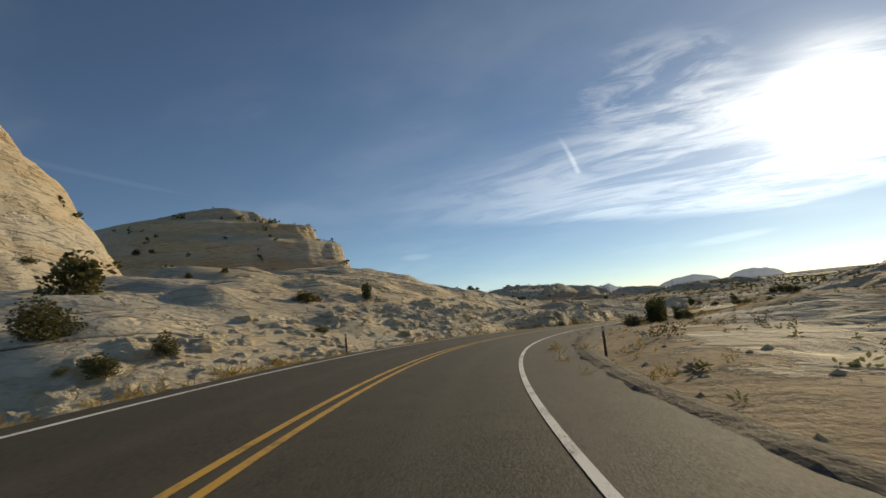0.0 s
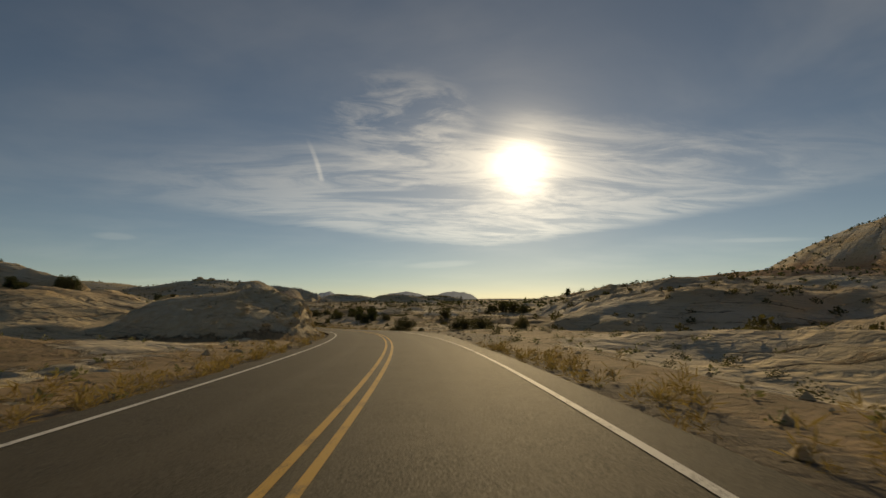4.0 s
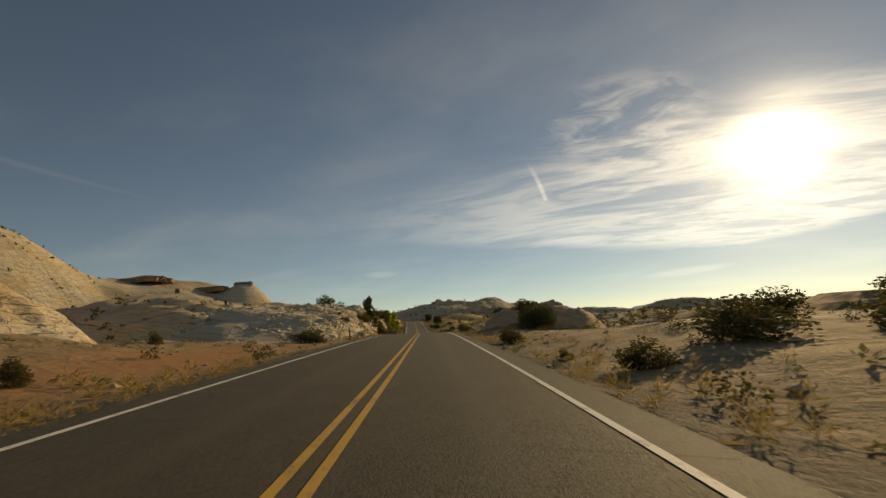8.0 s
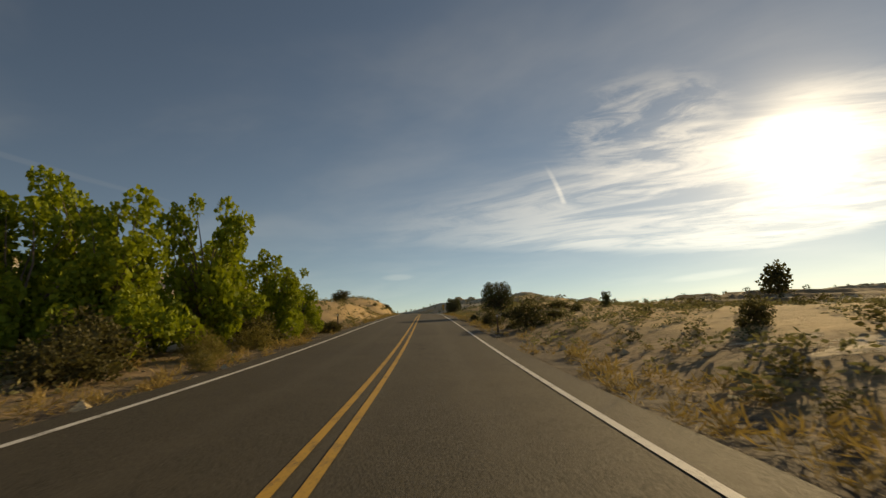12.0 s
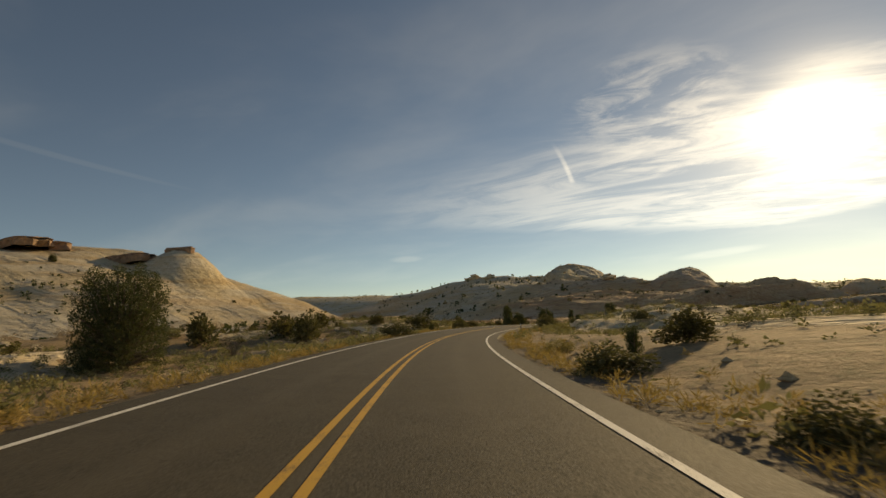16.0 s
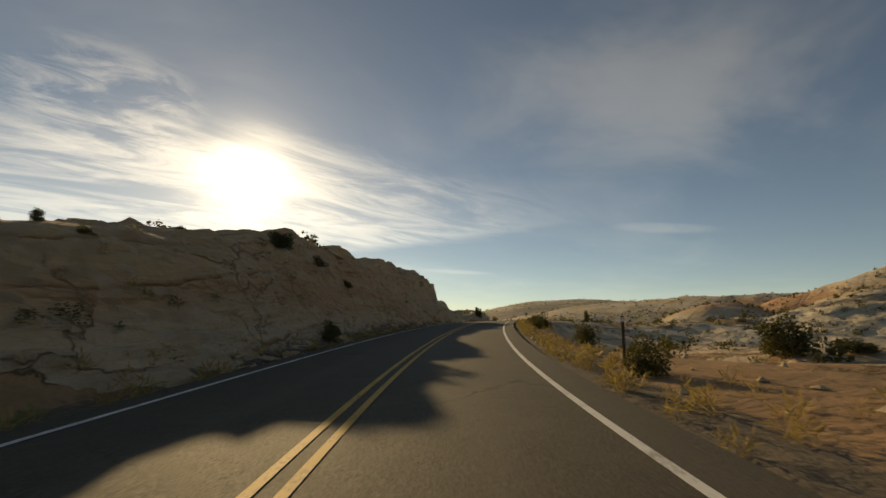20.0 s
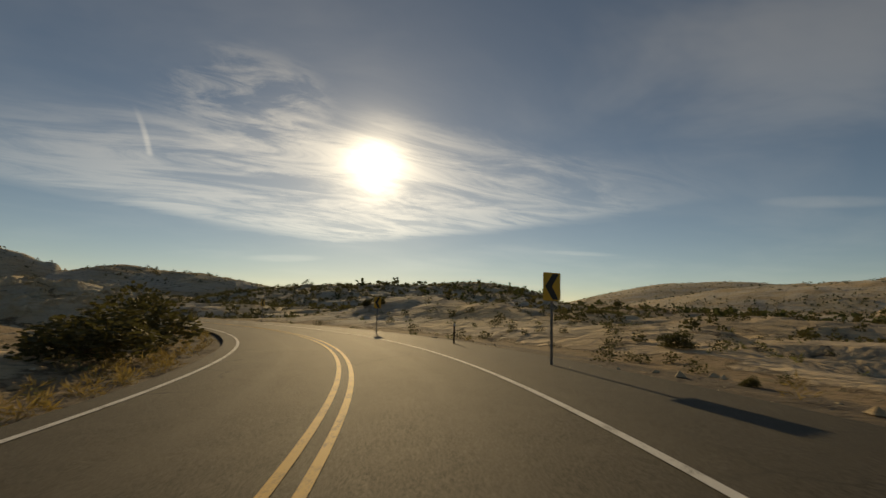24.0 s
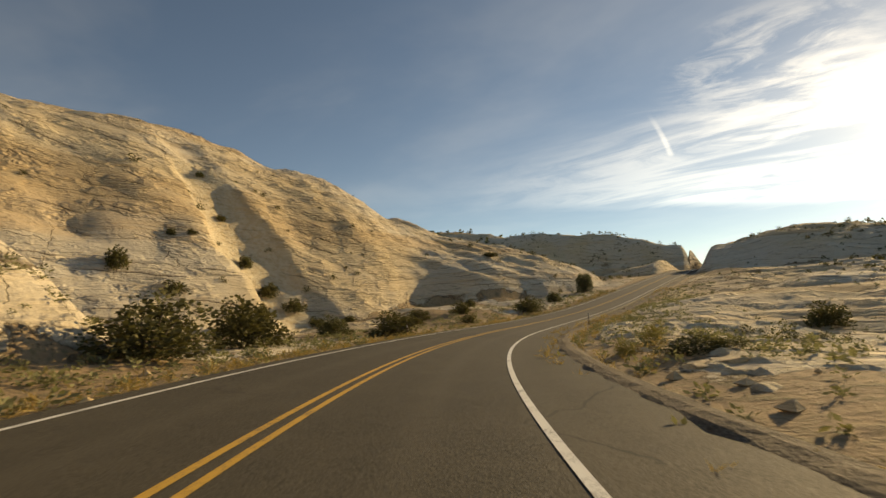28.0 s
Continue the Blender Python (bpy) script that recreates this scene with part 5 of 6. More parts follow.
scatter("distant_woodland", "J", farther, rng.uniform(3, 6, len(farther)), 8, 0.65, "dark woodland on the far plateaus", "trees", 0.5)
on_dome = spread(rng, 3000, (-240, -40, 820, 1080), lambda p, u, t, r: (u > 16) & (r < 0.40 * patchy(p, 30.0)))
scatter("dome_scrub", "D", on_dome, 0.5 + 1.5 * rng.random(len(on_dome)) ** 2, 110, 0.14, "small dark shrubs rooted in cracks of the dome", "scrub", 0.8)

slope = spread(rng, 16000, (-20, 175, 850, 1045), lambda p, u, t, r: (np.abs(u) > 14) & (p[:, 0] + 0.35 * (p[:, 1] - 900) > -20) & (r < 0.8 * patchy(p, 20.0)))
scatter("slope_scrub", "D", slope, 0.6 + 1.4 * rng.random(len(slope)) ** 2, 32, 0.28, "dark scrub thick on the slope beyond the bend", "scrub", 0.85)
beyond = spread(rng, 6000, (-175, 95, 1035, 1235), lambda p, u, t, r: (np.abs(u) > 12) & (r < 0.7 * patchy(p, 24.0)))
scatter("hill_scrub", "D", beyond, 0.6 + 1.6 * rng.random(len(beyond)) ** 2, 34, 0.27, "dark scrub dotting the hills beside the climbing road", "scrub", 0.85)
ridge = spread(rng, 5200, (-230, 60, 590, 830), lambda p, u, t, r: (np.abs(u) > 9) & (r < 0.9 * patchy(p, 22.0) * np.where((u > 0) & (u < 30) & (t > 19.3), 0.12, 1.0)) & (t > 17.5))
scatter("ridge_scrub", "D", ridge, 0.5 + 1.3 * rng.random(len(ridge)) ** 2, 84, 0.165, "dark scrub clinging to the brown ridge", "scrub", 0.85)
bushy = spread(rng, 3600, (-190, 60, 400, 660), lambda p, u, t, r: (u < PAVED_RIGHT - 2.5) & (u > -45) & (((t > 11) & (t < 15.5)) | (t > 17.2)) & (r < 0.9 * patchy(p, 12.0)))
scatter("bank_bushes", "D", bushy, 0.5 + 1.2 * rng.random(len(bushy)) ** 2, 110, 0.14, "olive bushes crowding the sandy bank", "scrub", 0.7)
on_sand = spread(rng, 1500, (-190, 10, 430, 600), lambda p, u, t, r: (u > PAVED_LEFT + 2.5) & (u < 32) & (t > 12.9) & (t < 15.9) & (r < 0.9 * patchy(p, 9.0)))
scatter("sand_sage", "S", on_sand, 0.45 + 0.9 * rng.random(len(on_sand)), 100, 0.15, "pale sage clumps on the orange sand bank", "scrub", 0.7)
bluegrass = spread(rng, 17000, (-110, 0, 850, 1010), lambda p, u, t, r: (((u > PAVED_LEFT + 0.8) & (u < 17) & (t > 26.3)) | ((u < PAVED_RIGHT - 2.0) & (u > -13) & (t > 27.2))) & (r < 0.5 + 0.5 * patchy(p, 7.0)))
scatter("grey_grass", "S", bluegrass, rng.uniform(0.3, 0.75, len(bluegrass)), 26, 0.32, "grey-green grass below the pale dome", "grass", 0.7)
hummocks = spread(rng, 12000, (-110, -10, 405, 550), lambda p, u, t, r: (u < PAVED_RIGHT - 1.6) & (u > -32) & (t > 11.7) & (t < 15.2) & (r < 0.25 + 0.75 * patchy(p, 6.0)))
scatter("hummock_scrub", "S", hummocks, rng.uniform(0.35, 0.95, len(hummocks)), 26, 0.28, "grey-olive tufts crowding the sandy hummocks", "scrub", 0.6)
tufts = spread(rng, 42000, (-150, 50, 0, 1060), lambda p, u, t, r: off_road(u, 0.7) & (np.abs(u) < 34) & (r < 0.9 * patchy(p, 9.0)) & ~((u > 0) & (t < 2.2)) & ~((u > 0) & (t > 4.9) & (t < 6.1)))
scatter("ground_tufts", "S", tufts, rng.uniform(0.18, 0.5, len(tufts)), 16, 0.46, "small grey and straw tufts on the desert soil", "scrub", 0.7)
# dark seams across the lane
for st, a0, a1, lean, thick in ((25.24, 0.35, 1.05, 0.35, 0.05), (15.30, -0.9, 0.7, 0.1, 0.07), (20.5, -1.6, 0.4, -0.2, 0.04), (7.6, -1.4, 0.6, 0.25, 0.04)):
    bm = bmesh.new()
    rows = []
    for k in range(13):
        w = k / 12
        mid_s = st * 36.0 + lean * (w - 0.5) + 0.03 * math.sin(k * 2.1)
        half = thick * (0.35 + 0.65 * math.sin(math.pi * w)) * (1 + 0.3 * math.sin(k * 3.7))
        rows.append([bm.verts.new(beside(mid_s + e * half, a0 + (a1 - a0) * w, 0.005)) for e in (-1, 1)])
    for p, o in zip(rows, rows[1:]):
        bm.faces.new((p[0], p[1], o[1], o[0]))
    bmesh.ops.recalc_face_normals(bm, faces=bm.faces)
    me = bpy.data.meshes.new("road_seam")
    bm.to_mesh(me)
    bm.free()
    me.materials.append(TAR)
    part("road_seam", me, road, "dark tarred seam across the lane")
# dry grass along both verges
rng = np.random.default_rng(33)
ss = rng.uniform(2, 1120, 13000)
left = rng.random(13000) < 0.5
out = np.abs(rng.normal(0, 1.6, 13000)) + 0.35
uu = np.where(left, PAVED_LEFT + out, PAVED_RIGHT - out)
gx, gy, _ = beside(ss, uu)
gp = np.column_stack([gx, gy])
thick = patchy(gp, 12.0) + 0.25 * ((ss > 690) & (ss < 740) & ~left) + 0.2 * ((ss > 430) & (ss < 660))
gp = gp[(rng.random(13000) < thick) & (left | (PAVED_RIGHT - uu > pullout(ss / 36.0)))]
scatter("verge_grass", "Y", gp, rng.uniform(0.18, 0.50, len(gp)), 42, 0.55, "dry straw-coloured grass tufts along the verge", "grass", 0.9)


# ---- rocks ----
def stone_material():
    m, n = material("broken_sandstone")
    world_pos = n.add("ShaderNodeNewGeometry").outputs["Position"]
    rnd = n.add("ShaderNodeObjectInfo").outputs["Random"]
    v, w = n.noise(world_pos, 0.9, 6, 0.65), n.noise(world_pos, 8.0, 5, 0.65)
    lay = n.noise(n.scaled(world_pos, (0.3, 0.3, 5.0)), 1.0, 4, 0.6)
    c = n.mix(n.ramp(v, 0.35, 0.65), (0.60, 0.49, 0.32, 1), (0.52, 0.37, 0.19, 1))
    c = n.mix(n.math("MULTIPLY", rnd, 0.35), c, (0.50, 0.43, 0.33, 1))
    c = n.mix(n.ramp(lay, 0.55, 0.72, 0, 0.4), c, (0.32, 0.23, 0.13, 1))
    c = n.mix(n.ramp(w, 0.5, 0.8, 0, 0.35), c, (0.30, 0.24, 0.16, 1))
    finish(n, c, 0.93, n.math("ADD", n.math("MULTIPLY", w, 0.5), n.math("ADD", v, lay)), 0.8, 0.15)
    return m


STONE = stone_material()


def rough_block(seed):
    """An angular slab, one metre across, flat beds above and below."""
    rng = np.random.default_rng(seed)
    bm = bmesh.new()
    bmesh.ops.create_cube(bm, size=1)
    bmesh.ops.subdivide_edges(bm, edges=list(bm.edges), cuts=1, use_grid_fill=True)
    for v in bm.verts:
        v.co.x *= 1 + rng.uniform(-0.22, 0.12)
        v.co.y *= 1 + rng.uniform(-0.22, 0.12)
        v.co.z *= 1 + rng.uniform(-0.25, 0.10)
        v.co += Vector(rng.uniform(-0.09, 0.09, 3))
    bmesh.ops.bevel(bm, geom=list(bm.edges), offset=0.03, segments=1, affect="EDGES")
    me = bpy.data.meshes.new("rock")
    bm.to_mesh(me)
    bm.free()
    me.materials.append(STONE)
    return me


BLOCKS = [rough_block(40 + k) for k in range(9)]


def outcrop(t0, t1, u0, u1, n, lo, hi, seed, label):
    """A broken ledge of sandstone blocks set into the cut beside the road."""
    rng = np.random.default_rng(seed)
    cx, cy, _ = beside((t0 + t1) * 18.0, (u0 + u1) / 2)
    top = new("rock_outcrop")
    top.location = (float(cx), float(cy), height_at(float(cx), float(cy)))
    tagged(top, label, "rock outcrop", "roadside outcrops")
    inv = Vector(top.location)
    s, u = rng.uniform(t0, t1, n) * 36.0, u0 + (u1 - u0) * rng.random(n) ** 1.3
    x, y, _ = beside(s, u)
    z = terrain(x, y)[0]
    h = np.interp(s, TRACK_S, TRACK_H)
    for k in range(n):
        ob = part("rock", BLOCKS[k % 9], top)
        big = lo + (hi - lo) * rng.random() ** 3.0
        ob.location = Vector((x[k], y[k], z[k] - 0.16 * big)) - inv
        ob.rotation_euler = (rng.uniform(-0.14, 0.14), rng.uniform(-0.14, 0.14), h[k] + rng.uniform(-0.5, 0.5) + (1.57 if rng.random() < 0.3 else 0))
        ob.scale = (big * rng.uniform(0.7, 1.1), big * rng.uniform(0.9, 1.6), big * rng.uniform(0.3, 0.55))
    return top


def cells(a, b, seed):
    """Broken plates: for plan points the height of the tilted facet that they lie on, -1 to 1, and 0 at its joints."""
    best = np.full(a.shape, 9e9)
    second, out = best.copy(), np.zeros_like(a)
    ai, bi = np.floor(a).astype(np.int64), np.floor(b).astype(np.int64)

    def chance(i, j, k):
        h = (i * 374761393 + j * 668265263 + (k + 31 * seed) * 974634721) & 0xFFFFFFFF
        h = ((h ^ (h >> 13)) * 1274126177) & 0xFFFFFFFF
        return ((h ^ (h >> 16)) & 0xFFFF) / 65535.0
    for di in (-1, 0, 1):
        for dj in (-1, 0, 1):
            i, j = ai + di, bi + dj
            da, db = a - i - chance(i, j, 1), b - j - chance(i, j, 2)
            dist = da * da + db * db
            val = 2 * chance(i, j, 3) - 1 + 1.6 * (chance(i, j, 4) - 0.5) * da + 1.8 * (chance(i, j, 5) - 0.3) * db
            closer = dist < best
            second = np.where(closer, best, np.minimum(second, dist))
            out, best = np.where(closer, val, out), np.where(closer, dist, best)
    return out, np.clip((np.sqrt(second) - np.sqrt(best)) / 0.16, 0, 1)


def rock_face(top, t0, t1, u0, u1, step=0.25, ledge=0.42, seed=0, blocky=0.5):
    """The ledged and broken face of a road cut, laid finely over the ground."""
    ns, nu = int((t1 - t0) * 36 / step), int(abs(u1 - u0) / step * 1.25)
    s = np.repeat(np.linspace(t0, t1, ns) * 36.0, nu)
    u = np.tile(u0 + (u1 - u0) * np.linspace(0, 1, nu) ** 1.7, ns)
    x, y, _ = beside(s, u)
    z, rock, sand, verge, red, cut = terrain(x, y)
    q = z / ledge + 0.9 * rolling(x + 5 * seed, y, 4.0, 3) + 0.04 * (x + y)
    f = q - np.floor(q)
    z = z + 0.6 * ledge * (np.clip((f - 0.66) / 0.34, 0, 1) - f) + 0.10 * ledge
    a, b = np.linspace(0, 1, ns).repeat(nu), np.tile(np.linspace(0, 1, nu), ns)
    rim = np.minimum(np.minimum(a, 1 - a) * ns * step / 3.0, np.minimum(b * nu * step / 1.2, (1 - b) * nu * step / 4.0))
    rim = np.clip(rim, 0, 1)
    Z, U, S = (v.reshape(ns, nu) for v in (z, u, s))
    slope = np.gradient(Z, axis=1) / np.gradient(U, axis=1)
    slope = np.clip(slope, -6, 6).ravel()
    along = s + 1.2 * rolling(s, z * 2, 3.0, 2)
    c1, j1 = cells(along / 1.25, (1.3 * z + 0.5 * u) / 0.62 + 0.1 * along, seed)
    c2, j2 = cells(along / 0.62, (1.3 * z + 0.5 * u) / 0.34, seed + 50)
    c3, j3 = cells(along / 5.5, (z + 0.4 * u) / 3.0, seed + 90)
    push = blocky * (0.24 * c1 + 0.13 * c2 + 0.20 * c3 - 0.22 * (1 - j1) - 0.06 * (1 - j2)) * rim
    steep = np.abs(slope) / np.sqrt(1 + slope * slope)
    u = u - np.sign(slope) * push * steep * 0.9
    x, y, _ = beside(s, u)
    z = z + push * np.sqrt(1 - steep * steep) * 0.55 + 0.06 * rolling(x * 1.4, y * 1.4, 1.2, 3)
    z = z + 0.10 - 0.55 * (1 - rim) ** 2 - 0.6 * np.clip(0.5 - rock, 0, 1)
    z = np.where(rim <= 0, z - 0.6, z)
    i = (np.arange(ns - 1)[:, None] * nu + np.arange(nu - 1)).ravel()
    faces = np.column_stack([i, i + 1, i + nu + 1, i + nu])
    if u1 > u0:
        faces = faces[:, ::-1]
    o = top.location
    me = mesh_of("rock_face", np.column_stack([x - o.x, y - o.y, z - o.z]), faces, [GROUND])
    for key, val in (("rock", np.ones_like(rock)), ("sand", sand * 0), ("verge", verge * 0), ("red", red), ("cut", np.ones_like(cut))):
        me.attributes.new(key, "FLOAT", "POINT").data.foreach_set("value", val.astype(np.float32))
    part("rock_face", me, top)


CUTS = ((0.15, 2.3, 6.2, 20.0, 60, 0.25, 1.2, "broken tan sandstone ledges in the road cut"),
        (2.5, 4.5, 7.2, 24.0, 40, 0.25, 0.9, "low white slickrock ledges above the verge"),
        (4.8, 6.0, 5.9, 16.0, 60, 0.25, 1.1, "jagged pale sandstone wall of the road cut"),
        (9.3, 11.1, 6.2, 20.0, 40, 0.3, 1.3, "cream slickrock ledge with cracks and shrubs"),
        (9.25, 10.05, -5.0, -20.0, 30, 0.3, 1.2, "dark shaded sandstone outcrop beside the road"),
        (20.1, 22.4, 6.2, 24.0, 45, 0.3, 1.2, "shaded brown sandstone cut under the ridge"),
        (22.95, 23.45, 6.4, 22.0, 12, 0.3, 1.0, "steep shaded sandstone knob beside the bend"),
        (24.8, 26.85, 5.9, 19.0, 50, 0.3, 1.2, "yellow sandstone cut with blocky ledges"),
        (27.6, 29.2, -6.0, -22.0, 70, 0.25, 1.0, "loose sandstone slabs below the bend"))
for k, (t0, t1, u0, u1, n, lo, hi, label) in enumerate(CUTS):
    top = outcrop(t0, t1, u0, u1, n, lo, hi, 3 + k, label)
    rock_face(top, t0, t1, u0, u1, 0.16 if k in (2, 7) else 0.19 if k in (0, 3) else 0.3, (0.55, 0.45, 0.4, 0.6, 0.6, 0.7, 0.6, 0.8, 0.5)[k], k, (0.9, 0.3, 1.0, 0.85, 0.8, 0.5, 0.8, 1.0, 0.4)[k])

# knobs of bare rock along the far ridges
for k, (x, y, wide, high) in enumerate(((-310, 1183, 15, 8), (-284, 1172, 11, 7), (-122, 823, 7, 3.2), (-106, 816, 5, 2.6), (-133, 826, 5, 2.4))):
    knob = new("boulder")
    knob.location, knob.rotation_euler = (x, y, height_at(x, y)), (0, 0, 0.7 * k)
    tagged(knob, "bare sandstone boulders standing on the ridge", "boulder", "ridge boulders")
    for n, (dx, dy, dz, q) in enumerate(((0, 0, 0.15, 1.0), (0.45, 0.1, 0.0, 0.7), (-0.5, -0.1, -0.05, 0.6), (0.05, 0.1, 0.55, 0.5))):
        ob = part("rock", BLOCKS[(k + 2 * n) % 9], knob)
        ob.location, ob.rotation_euler, ob.scale = (dx * wide, dy * wide, dz * high), (0.15, -0.2 + 0.1 * n, 0.9 * n), (q * wide, 0.8 * q * wide, 0.65 * q * high)

# loose stones on the verges
rng = np.random.default_rng(77)
n = 5200
ss, sd = rng.uniform(2, 1100, n), rng.random(n) < 0.5
out = np.abs(rng.normal(0, 3.2, n)) + 0.5
lx, ly, _ = beside(ss, np.where(sd, PAVED_LEFT + out, PAVED_RIGHT - out))
lz = terrain(lx, ly)[0]
V, F = [], []
octa = np.array([(1, 0, 0), (0, 1, 0), (-1, 0, 0), (0, -1, 0), (0, 0, 0.7), (0, 0, -0.5)])
tri = np.array([(0, 1, 4), (1, 2, 4), (2, 3, 4), (3, 0, 4), (1, 0, 5), (2, 1, 5), (3, 2, 5), (0, 3, 5)])
size = 0.03 + 0.20 * rng.random(n) ** 3
P = octa[None] * (size[:, None, None] * rng.uniform(0.6, 1.4, (n, 6, 1))) + np.stack([lx, ly, lz + 0.02], 1)[:, None]
loose = mesh_of("loose_stones", P.reshape(-1, 3), (tri[None] + (np.arange(n) * 6)[:, None, None]).reshape(-1, 3), [STONE])
tagged(new("loose_stones", loose), "small tan stones strewn along the verges", "stones", kind="stuff")


# ---- posts and signs ----
POST = plain("weathered_brown_post", (0.13, 0.085, 0.055), 0.85, 0.3, 12.0)
STEEL = plain("galvanised_sign_post", (0.30, 0.28, 0.25), 0.5, 0.2, 15.0, 0.6)
WOOD = plain("weathered_sign_timber", (0.17, 0.11, 0.07), 0.9, 0.3, 10.0)
SIGN_YELLOW = plain("yellow_sign_sheet", (0.72, 0.40, 0.03), 0.45, 0.06, 3.0)
SIGN_BLACK = plain("black_sign_paint", (0.02, 0.018, 0.015), 0.5, 0.1, 3.0)
SIGN_GREEN = plain("green_sign_sheet", (0.02, 0.16, 0.07), 0.45, 0.06, 3.0)
SIGN_WHITE = plain("white_reflector", (0.75, 0.74, 0.70), 0.4, 0.05, 3.0)
SIGN_BACK = plain("bare_aluminium_sign_back", (0.45, 0.44, 0.42), 0.45, 0.1, 4.0, 0.7)


def box(name, size, mat, parent, at=(0, 0, 0), turn=(0, 0, 0), bevel=0.008, label=""):
    bm = bmesh.new()
    bmesh.ops.create_cube(bm, size=1)
    bmesh.ops.scale(bm, vec=size, verts=bm.verts)
    if bevel:
        bmesh.ops.bevel(bm, geom=list(bm.edges), offset=min(bevel, min(size) * 0.3), segments=1, affect="EDGES")
    me = bpy.data.meshes.new(name)
    bm.to_mesh(me)
    bm.free()
    me.materials.append(mat)
    ob = part(name, me, parent, label)
    ob.location, ob.rotation_euler = at, turn
    return ob


def u_channel(name, high, mat, parent):
    """A folded steel post with two flanges."""
    prof = ((-0.045, 0.0), (-0.025, 0.0), (-0.018, 0.03), (0.018, 0.03), (0.025, 0.0), (0.045, 0.0), (0.045, 0.006), (0.029, 0.006), (0.022, 0.036), (-0.022, 0.036), (-0.029, 0.006), (-0.045, 0.006))
    bm = bmesh.new()
    lo, hi = [bm.verts.new((x, y, -0.4)) for x, y in prof], [bm.verts.new((x, y, high)) for x, y in prof]
    for i in range(12):
        bm.faces.new((lo[i], lo[(i + 1) % 12], hi[(i + 1) % 12], hi[i]))
    bm.faces.new(hi)
    me = bpy.data.meshes.new(name)
    bm.to_mesh(me)
    bm.free()
    me.materials.append(mat)
    return part(name, me, parent)


def stand(name, t, u, label, cat, group="", facing=0.0):
    s = t * 36.0
    x, y, _ = (float(v) for v in beside(s, u))
    ob = new(name)
    h = float(np.interp(s, TRACK_S, TRACK_H))
    ob.location, ob.rotation_euler = (x, y, height_at(x, y)), (0, 0, h + facing)
    return tagged(ob, label, cat, group)


def delineator(t, u, high):
    top = stand("delineator_post", t, u, "thin brown steel delineator post on the verge", "post", "delineator posts")
    u_channel("post", high, POST, top)
    box("reflector", (0.07, 0.008, 0.12), SIGN_WHITE, top, (0, -0.008, high - 0.1), bevel=0.003, label="small white reflector plate")


for t, u, high in ((0.51, -4.9, 1.1), (0.60, 6.2, 1.0), (2.79, -5.4, 1.5), (2.93, 7.8, 1.4), (11.30, -4.3, 1.3), (11.33, 6.9, 1.5), (12.80, -3.9, 1.15), (12.94, 6.2, 1.2),
                   (17.55, -3.8, 1.0), (18.74, -3.8, 1.05), (19.57, -3.9, 1.0), (20.39, -4.8, 1.4), (23.89, -4.2, 1.0), (24.60, -4.5, 1.1),
                   (26.85, -4.0, 0.95), (29.35, -4.0, 1.1), (9.25, 7.2, 1.2), (28.9, 6.4, 0.9)):
    delineator(t, u, high)


def flat_shape(name, outline, thick, mat, parent, at, turn=(0, 0, 0), label=""):
    """A plate cut to an outline in its own xz plane."""
    bm = bmesh.new()
    f = [bm.verts.new((x, 0, z)) for x, z in outline]
    b = [bm.verts.new((x, thick, z)) for x, z in outline]
    bm.faces.new(f)
    bm.faces.new(list(reversed(b)))
    for i in range(len(f)):
        j = (i + 1) % len(f)
        bm.faces.new((f[j], f[i], b[i], b[j]))
    bmesh.ops.recalc_face_normals(bm, faces=bm.faces)
    me = bpy.data.meshes.new(name)
    bm.to_mesh(me)
    bm.free()
    me.materials.append(mat)
    ob = part(name, me, parent, label)
    ob.location, ob.rotation_euler = at, turn
    return ob


def lettering(text, size, mat, parent, at):
    cu = bpy.data.curves.new("lettering", "FONT")
    cu.body, cu.size, cu.align_x, cu.align_y, cu.extrude, cu.offset = text, size, "CENTER", "CENTER", 0.002, 0.006
    tmp = bpy.data.objects.new("lettering", cu)
    me = bpy.data.meshes.new_from_object(tmp)
    bpy.data.objects.remove(tmp)
    me.materials.clear()
    me.materials.append(mat)
    ob = part("lettering", me, parent)
    ob.location, ob.rotation_euler = at, (radians(90), 0, 0)
    return ob


def rounded(w, h, r, n=4):
    pts = []
    for cx, cz, a0 in ((w / 2 - r, h / 2 - r, 0), (-w / 2 + r, h / 2 - r, 90), (-w / 2 + r, -h / 2 + r, 180), (w / 2 - r, -h / 2 + r, 270)):
        for k in range(n + 1):
            a = radians(a0 + 90 * k / n)
            pts.append((cx + r * math.cos(a), cz + r * math.sin(a)))
    return pts


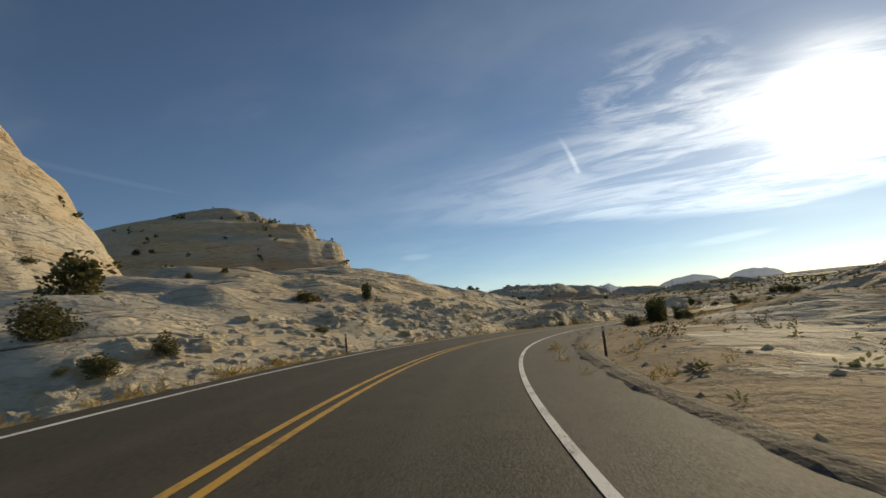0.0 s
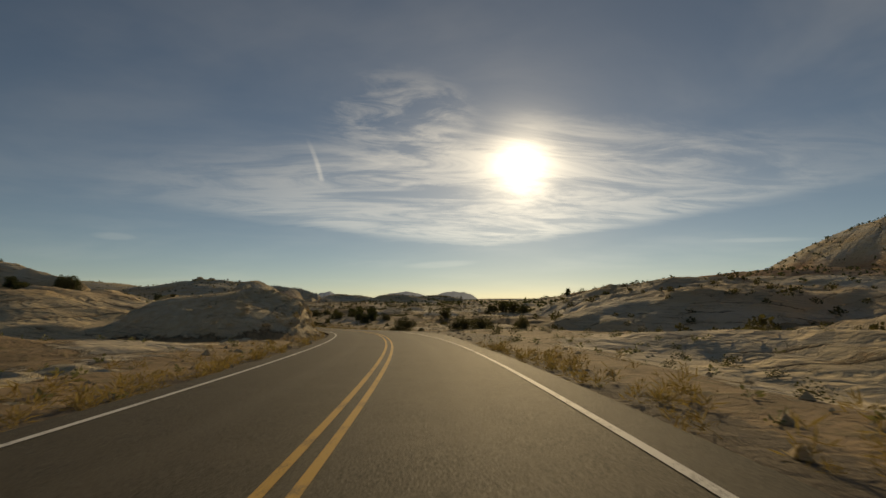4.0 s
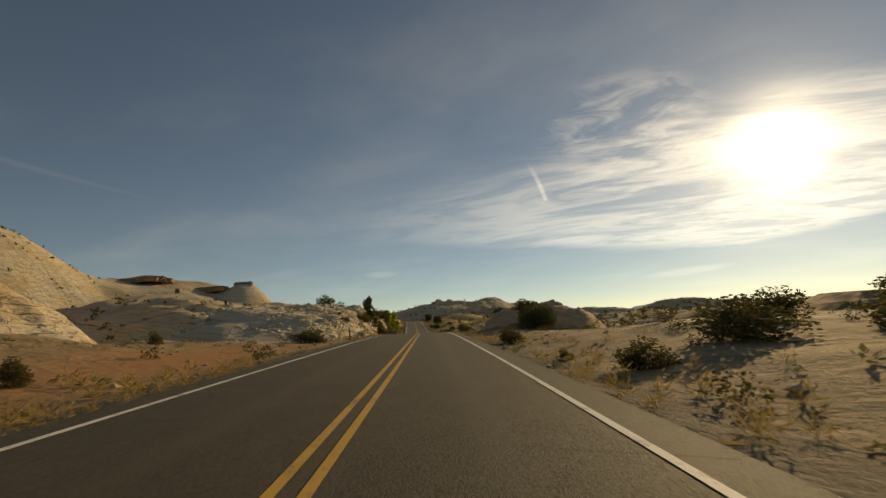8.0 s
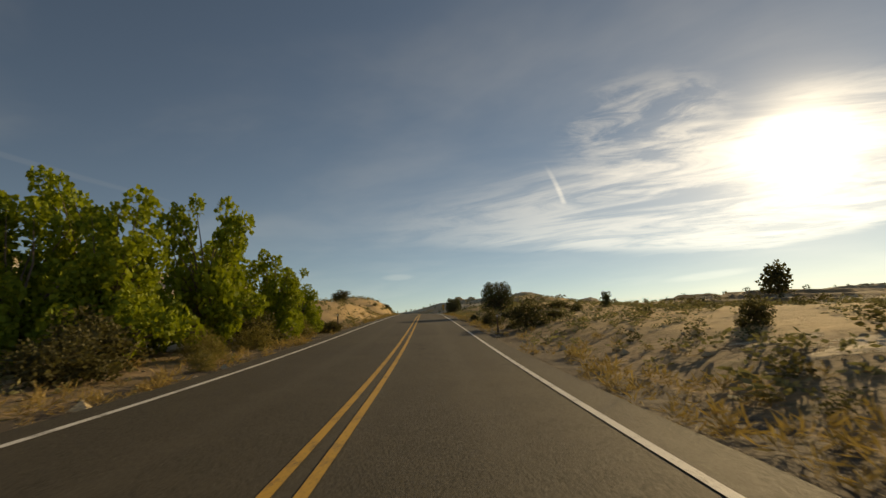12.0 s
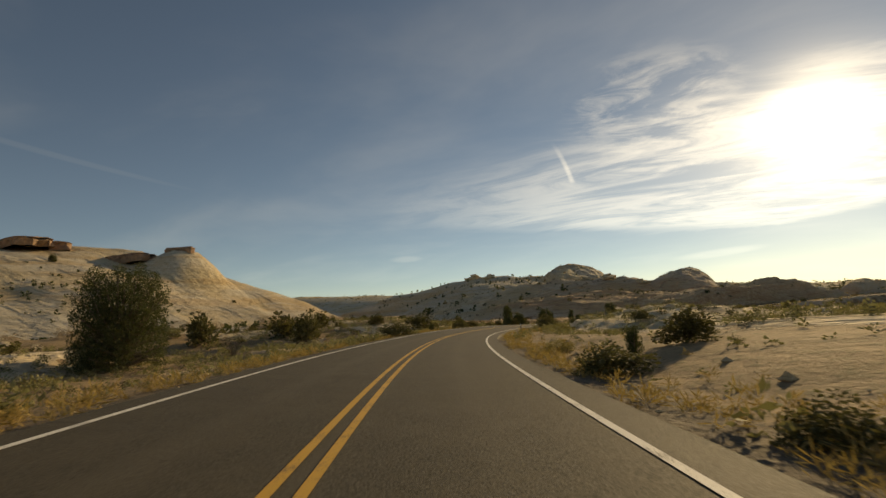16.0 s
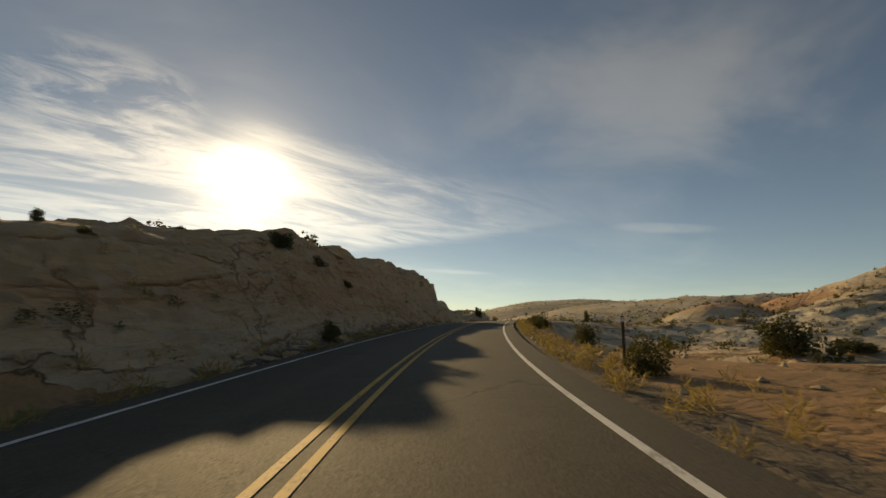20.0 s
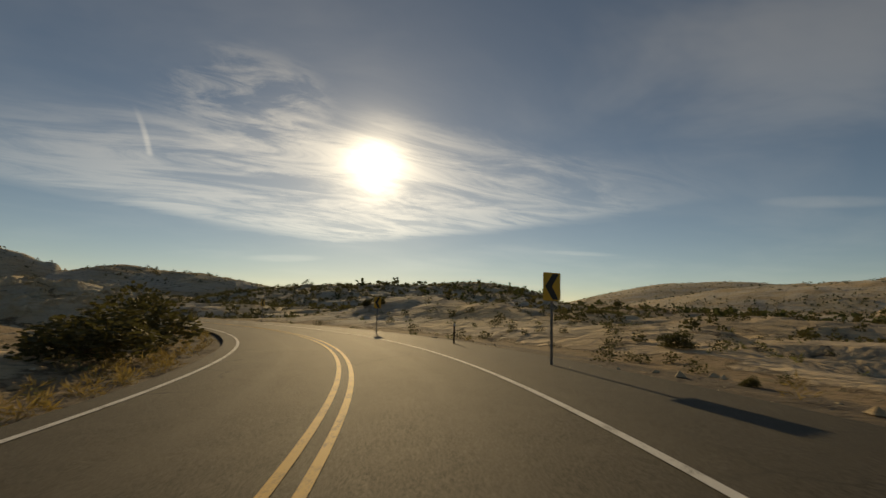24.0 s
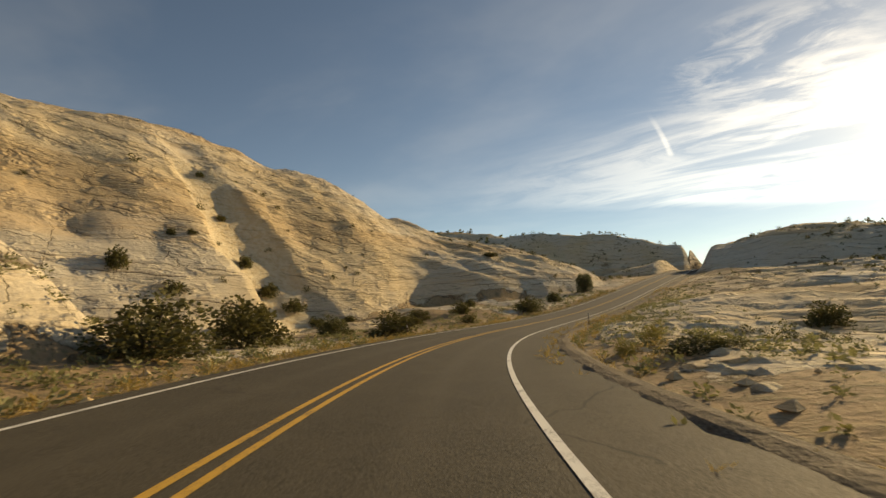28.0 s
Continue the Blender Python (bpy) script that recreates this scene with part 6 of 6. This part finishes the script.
def curve_sign():
    top = stand("curve_warning_sign", 15.60, -5.0, "yellow winding-road sign with a 25 MPH plate on timber post", "road sign", facing=0.04)
    box("post", (0.10, 0.10, 3.5), WOOD, top, (0, 0.06, 1.35), bevel=0.01)
    a = math.radians(45)
    dia = [(x * math.cos(a) - z * math.sin(a), x * math.sin(a) + z * math.cos(a)) for x, z in rounded(0.66, 0.66, 0.05)]
    plate = flat_shape("diamond_plate", dia, 0.006, SIGN_YELLOW, top, (0, -0.004, 2.68), label="yellow diamond plate with a black border")
    rim = [(x * 0.93, z * 0.93) for x, z in dia]
    bm = bmesh.new()
    o, i = [bm.verts.new((x, -0.003, z)) for x, z in rim], [bm.verts.new((x * 0.95, -0.003, z * 0.95)) for x, z in rim]
    for k in range(len(o)):
        j = (k + 1) % len(o)
        bm.faces.new((o[k], o[j], i[j], i[k]))
    me = bpy.data.meshes.new("border")
    bm.to_mesh(me)
    bm.free()
    me.materials.append(SIGN_BLACK)
    part("border", me, plate)
    mid = [(-0.02, -0.27), (-0.02, -0.18), (0.05, -0.10), (0.06, -0.03), (-0.05, 0.06), (-0.06, 0.12), (0.02, 0.19)]
    w = 0.032
    line = [(x - w, z) for x, z in mid] + [(x + w, z) for x, z in reversed(mid)]
    flat_shape("winding_line", line, 0.002, SIGN_BLACK, plate, (0, -0.004, 0))
    flat_shape("arrow_head", [(-0.06, 0.17), (0.10, 0.15), (0.06, 0.31)], 0.002, SIGN_BLACK, plate, (0, -0.0045, 0))
    speed = flat_shape("speed_plate", rounded(0.46, 0.50, 0.04), 0.006, SIGN_YELLOW, top, (0.02, -0.004, 1.92), label="yellow advisory speed plate")
    lettering("25", 0.27, SIGN_BLACK, speed, (0, -0.004, 0.08))
    lettering("MPH", 0.12, SIGN_BLACK, speed, (0, -0.004, -0.14))


curve_sign()


def chevron(t, u, high, facing):
    top = stand("chevron_sign", t, u, "yellow chevron sign with a black arrow on a steel post", "road sign", "chevron signs", facing)
    u_channel("post", high, STEEL, top)
    plate = flat_shape("plate", rounded(0.61, 0.76, 0.04), 0.005, SIGN_YELLOW, top, (0, -0.006, high - 0.36), label="yellow rectangular plate")
    flat_shape("chevron_mark", [(0.24, 0.35), (0.02, 0.35), (-0.24, 0), (0.02, -0.35), (0.24, -0.35), (0.0, 0)], 0.002, SIGN_BLACK, plate, (0, -0.003, 0), label="black chevron pointing into the bend")


chevron(23.72, -4.4, 2.6, 0.25)
chevron(24.35, -4.25, 2.6, 0.3)
chevron(24.90, -4.5, 2.5, 0.35)
chevron(25.47, -4.9, 2.5, 0.4)

marker = stand("mile_marker", 22.92, -4.5, "small green marker plate on a thin post", "road sign")
u_channel("post", 1.75, STEEL, marker)
plate = flat_shape("plate", rounded(0.16, 0.42, 0.02), 0.004, SIGN_GREEN, marker, (0, -0.006, 1.55), label="green plate with pale bars")
for dz in (0.12, 0.0, -0.12):
    box("bar", (0.07, 0.003, 0.07), SIGN_WHITE, plate, (0, -0.002, dz), bevel=0)

# ---- dark caprock on the buttes ----
CAP = plain("dark_red_caprock", (0.30, 0.19, 0.12), 0.95, 0.35, 0.25)


def caprock(x, y, wide, deep, thick, seed, label):
    rng = np.random.default_rng(seed)
    n, V, F = 40, [], []
    z0 = height_at(x, y)
    for j, (r, z) in enumerate(((1.0, -6.0), (1.02, -0.5), (0.97, 0.35 * thick), (1.0, 0.55 * thick), (0.93, 0.9 * thick), (0.75, thick), (0.0, 1.05 * thick))):
        for k in range(n):
            a = k / n * 6.283
            wob = 1 + 0.22 * math.sin(3 * a + seed) + 0.12 * math.sin(7 * a + 2 * seed) + rng.uniform(-0.07, 0.07)
            V.append((x + wide * r * wob * math.cos(a), y + deep * r * wob * math.sin(a), z0 + z + rng.uniform(-0.08, 0.08) * thick))
    for j in range(6):
        for k in range(n):
            F.append((j * n + k, j * n + (k + 1) % n, (j + 1) * n + (k + 1) % n, (j + 1) * n + k))
    tagged(new("caprock", mesh_of("caprock", V, F, [CAP])), label, "rock", "dark caprocks")


caprock(-548, 930, 13, 11, 1.4, 2, "dark red caprock crowning the pale butte")
caprock(-600, 905, 40, 20, 3.2, 3, "dark red caprock along the mesa rim")
caprock(-680, 850, 60, 25, 3.6, 4, "dark red caprock along the mesa rim")
caprock(-185, 972, 13, 11, 3, 6, "rust-brown caprock on the pale dome")

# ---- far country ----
# distance haze is put into the colour, with an added glow to lift it
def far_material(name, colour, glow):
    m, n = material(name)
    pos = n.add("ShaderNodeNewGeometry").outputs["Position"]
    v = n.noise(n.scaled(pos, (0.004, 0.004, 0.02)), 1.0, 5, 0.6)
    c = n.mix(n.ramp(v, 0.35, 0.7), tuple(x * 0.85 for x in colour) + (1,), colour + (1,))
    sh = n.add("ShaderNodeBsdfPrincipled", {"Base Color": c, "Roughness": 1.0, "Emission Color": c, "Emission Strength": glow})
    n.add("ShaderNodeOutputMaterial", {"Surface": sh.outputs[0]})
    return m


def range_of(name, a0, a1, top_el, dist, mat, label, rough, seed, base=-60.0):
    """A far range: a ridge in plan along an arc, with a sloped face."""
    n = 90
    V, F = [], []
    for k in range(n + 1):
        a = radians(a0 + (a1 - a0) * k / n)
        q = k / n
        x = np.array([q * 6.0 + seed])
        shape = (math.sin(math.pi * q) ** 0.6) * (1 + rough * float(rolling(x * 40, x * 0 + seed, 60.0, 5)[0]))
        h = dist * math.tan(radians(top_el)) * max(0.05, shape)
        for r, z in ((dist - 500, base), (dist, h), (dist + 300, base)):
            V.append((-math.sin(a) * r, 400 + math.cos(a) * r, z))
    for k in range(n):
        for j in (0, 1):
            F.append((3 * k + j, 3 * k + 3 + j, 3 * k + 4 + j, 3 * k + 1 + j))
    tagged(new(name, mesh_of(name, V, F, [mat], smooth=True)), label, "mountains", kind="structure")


# the blue of these ranges is haze painted on, not their rock
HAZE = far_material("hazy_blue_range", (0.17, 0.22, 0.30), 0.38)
HAZE_NEAR = far_material("hazy_blue_plateau", (0.07, 0.09, 0.12), 0.25)
range_of("backdrop_range", 7.2, 1.2, 1.5, 4000, HAZE, "faint mountain range on the horizon, blue with painted haze", 0.16, 3)
range_of("backdrop_range", -1.0, -8.6, 1.75, 4050, HAZE, "faint mountain range on the horizon, blue with painted haze", 0.16, 8)
range_of("backdrop_range", -8.0, -14.5, 1.6, 4000, HAZE, "faint mountain range on the horizon, blue with painted haze", 0.16, 14)
range_of("backdrop_plateau", 45, -60, 0.7, 3700, HAZE_NEAR, "long plateau on the horizon, dark blue with painted haze", 0.5, 5)
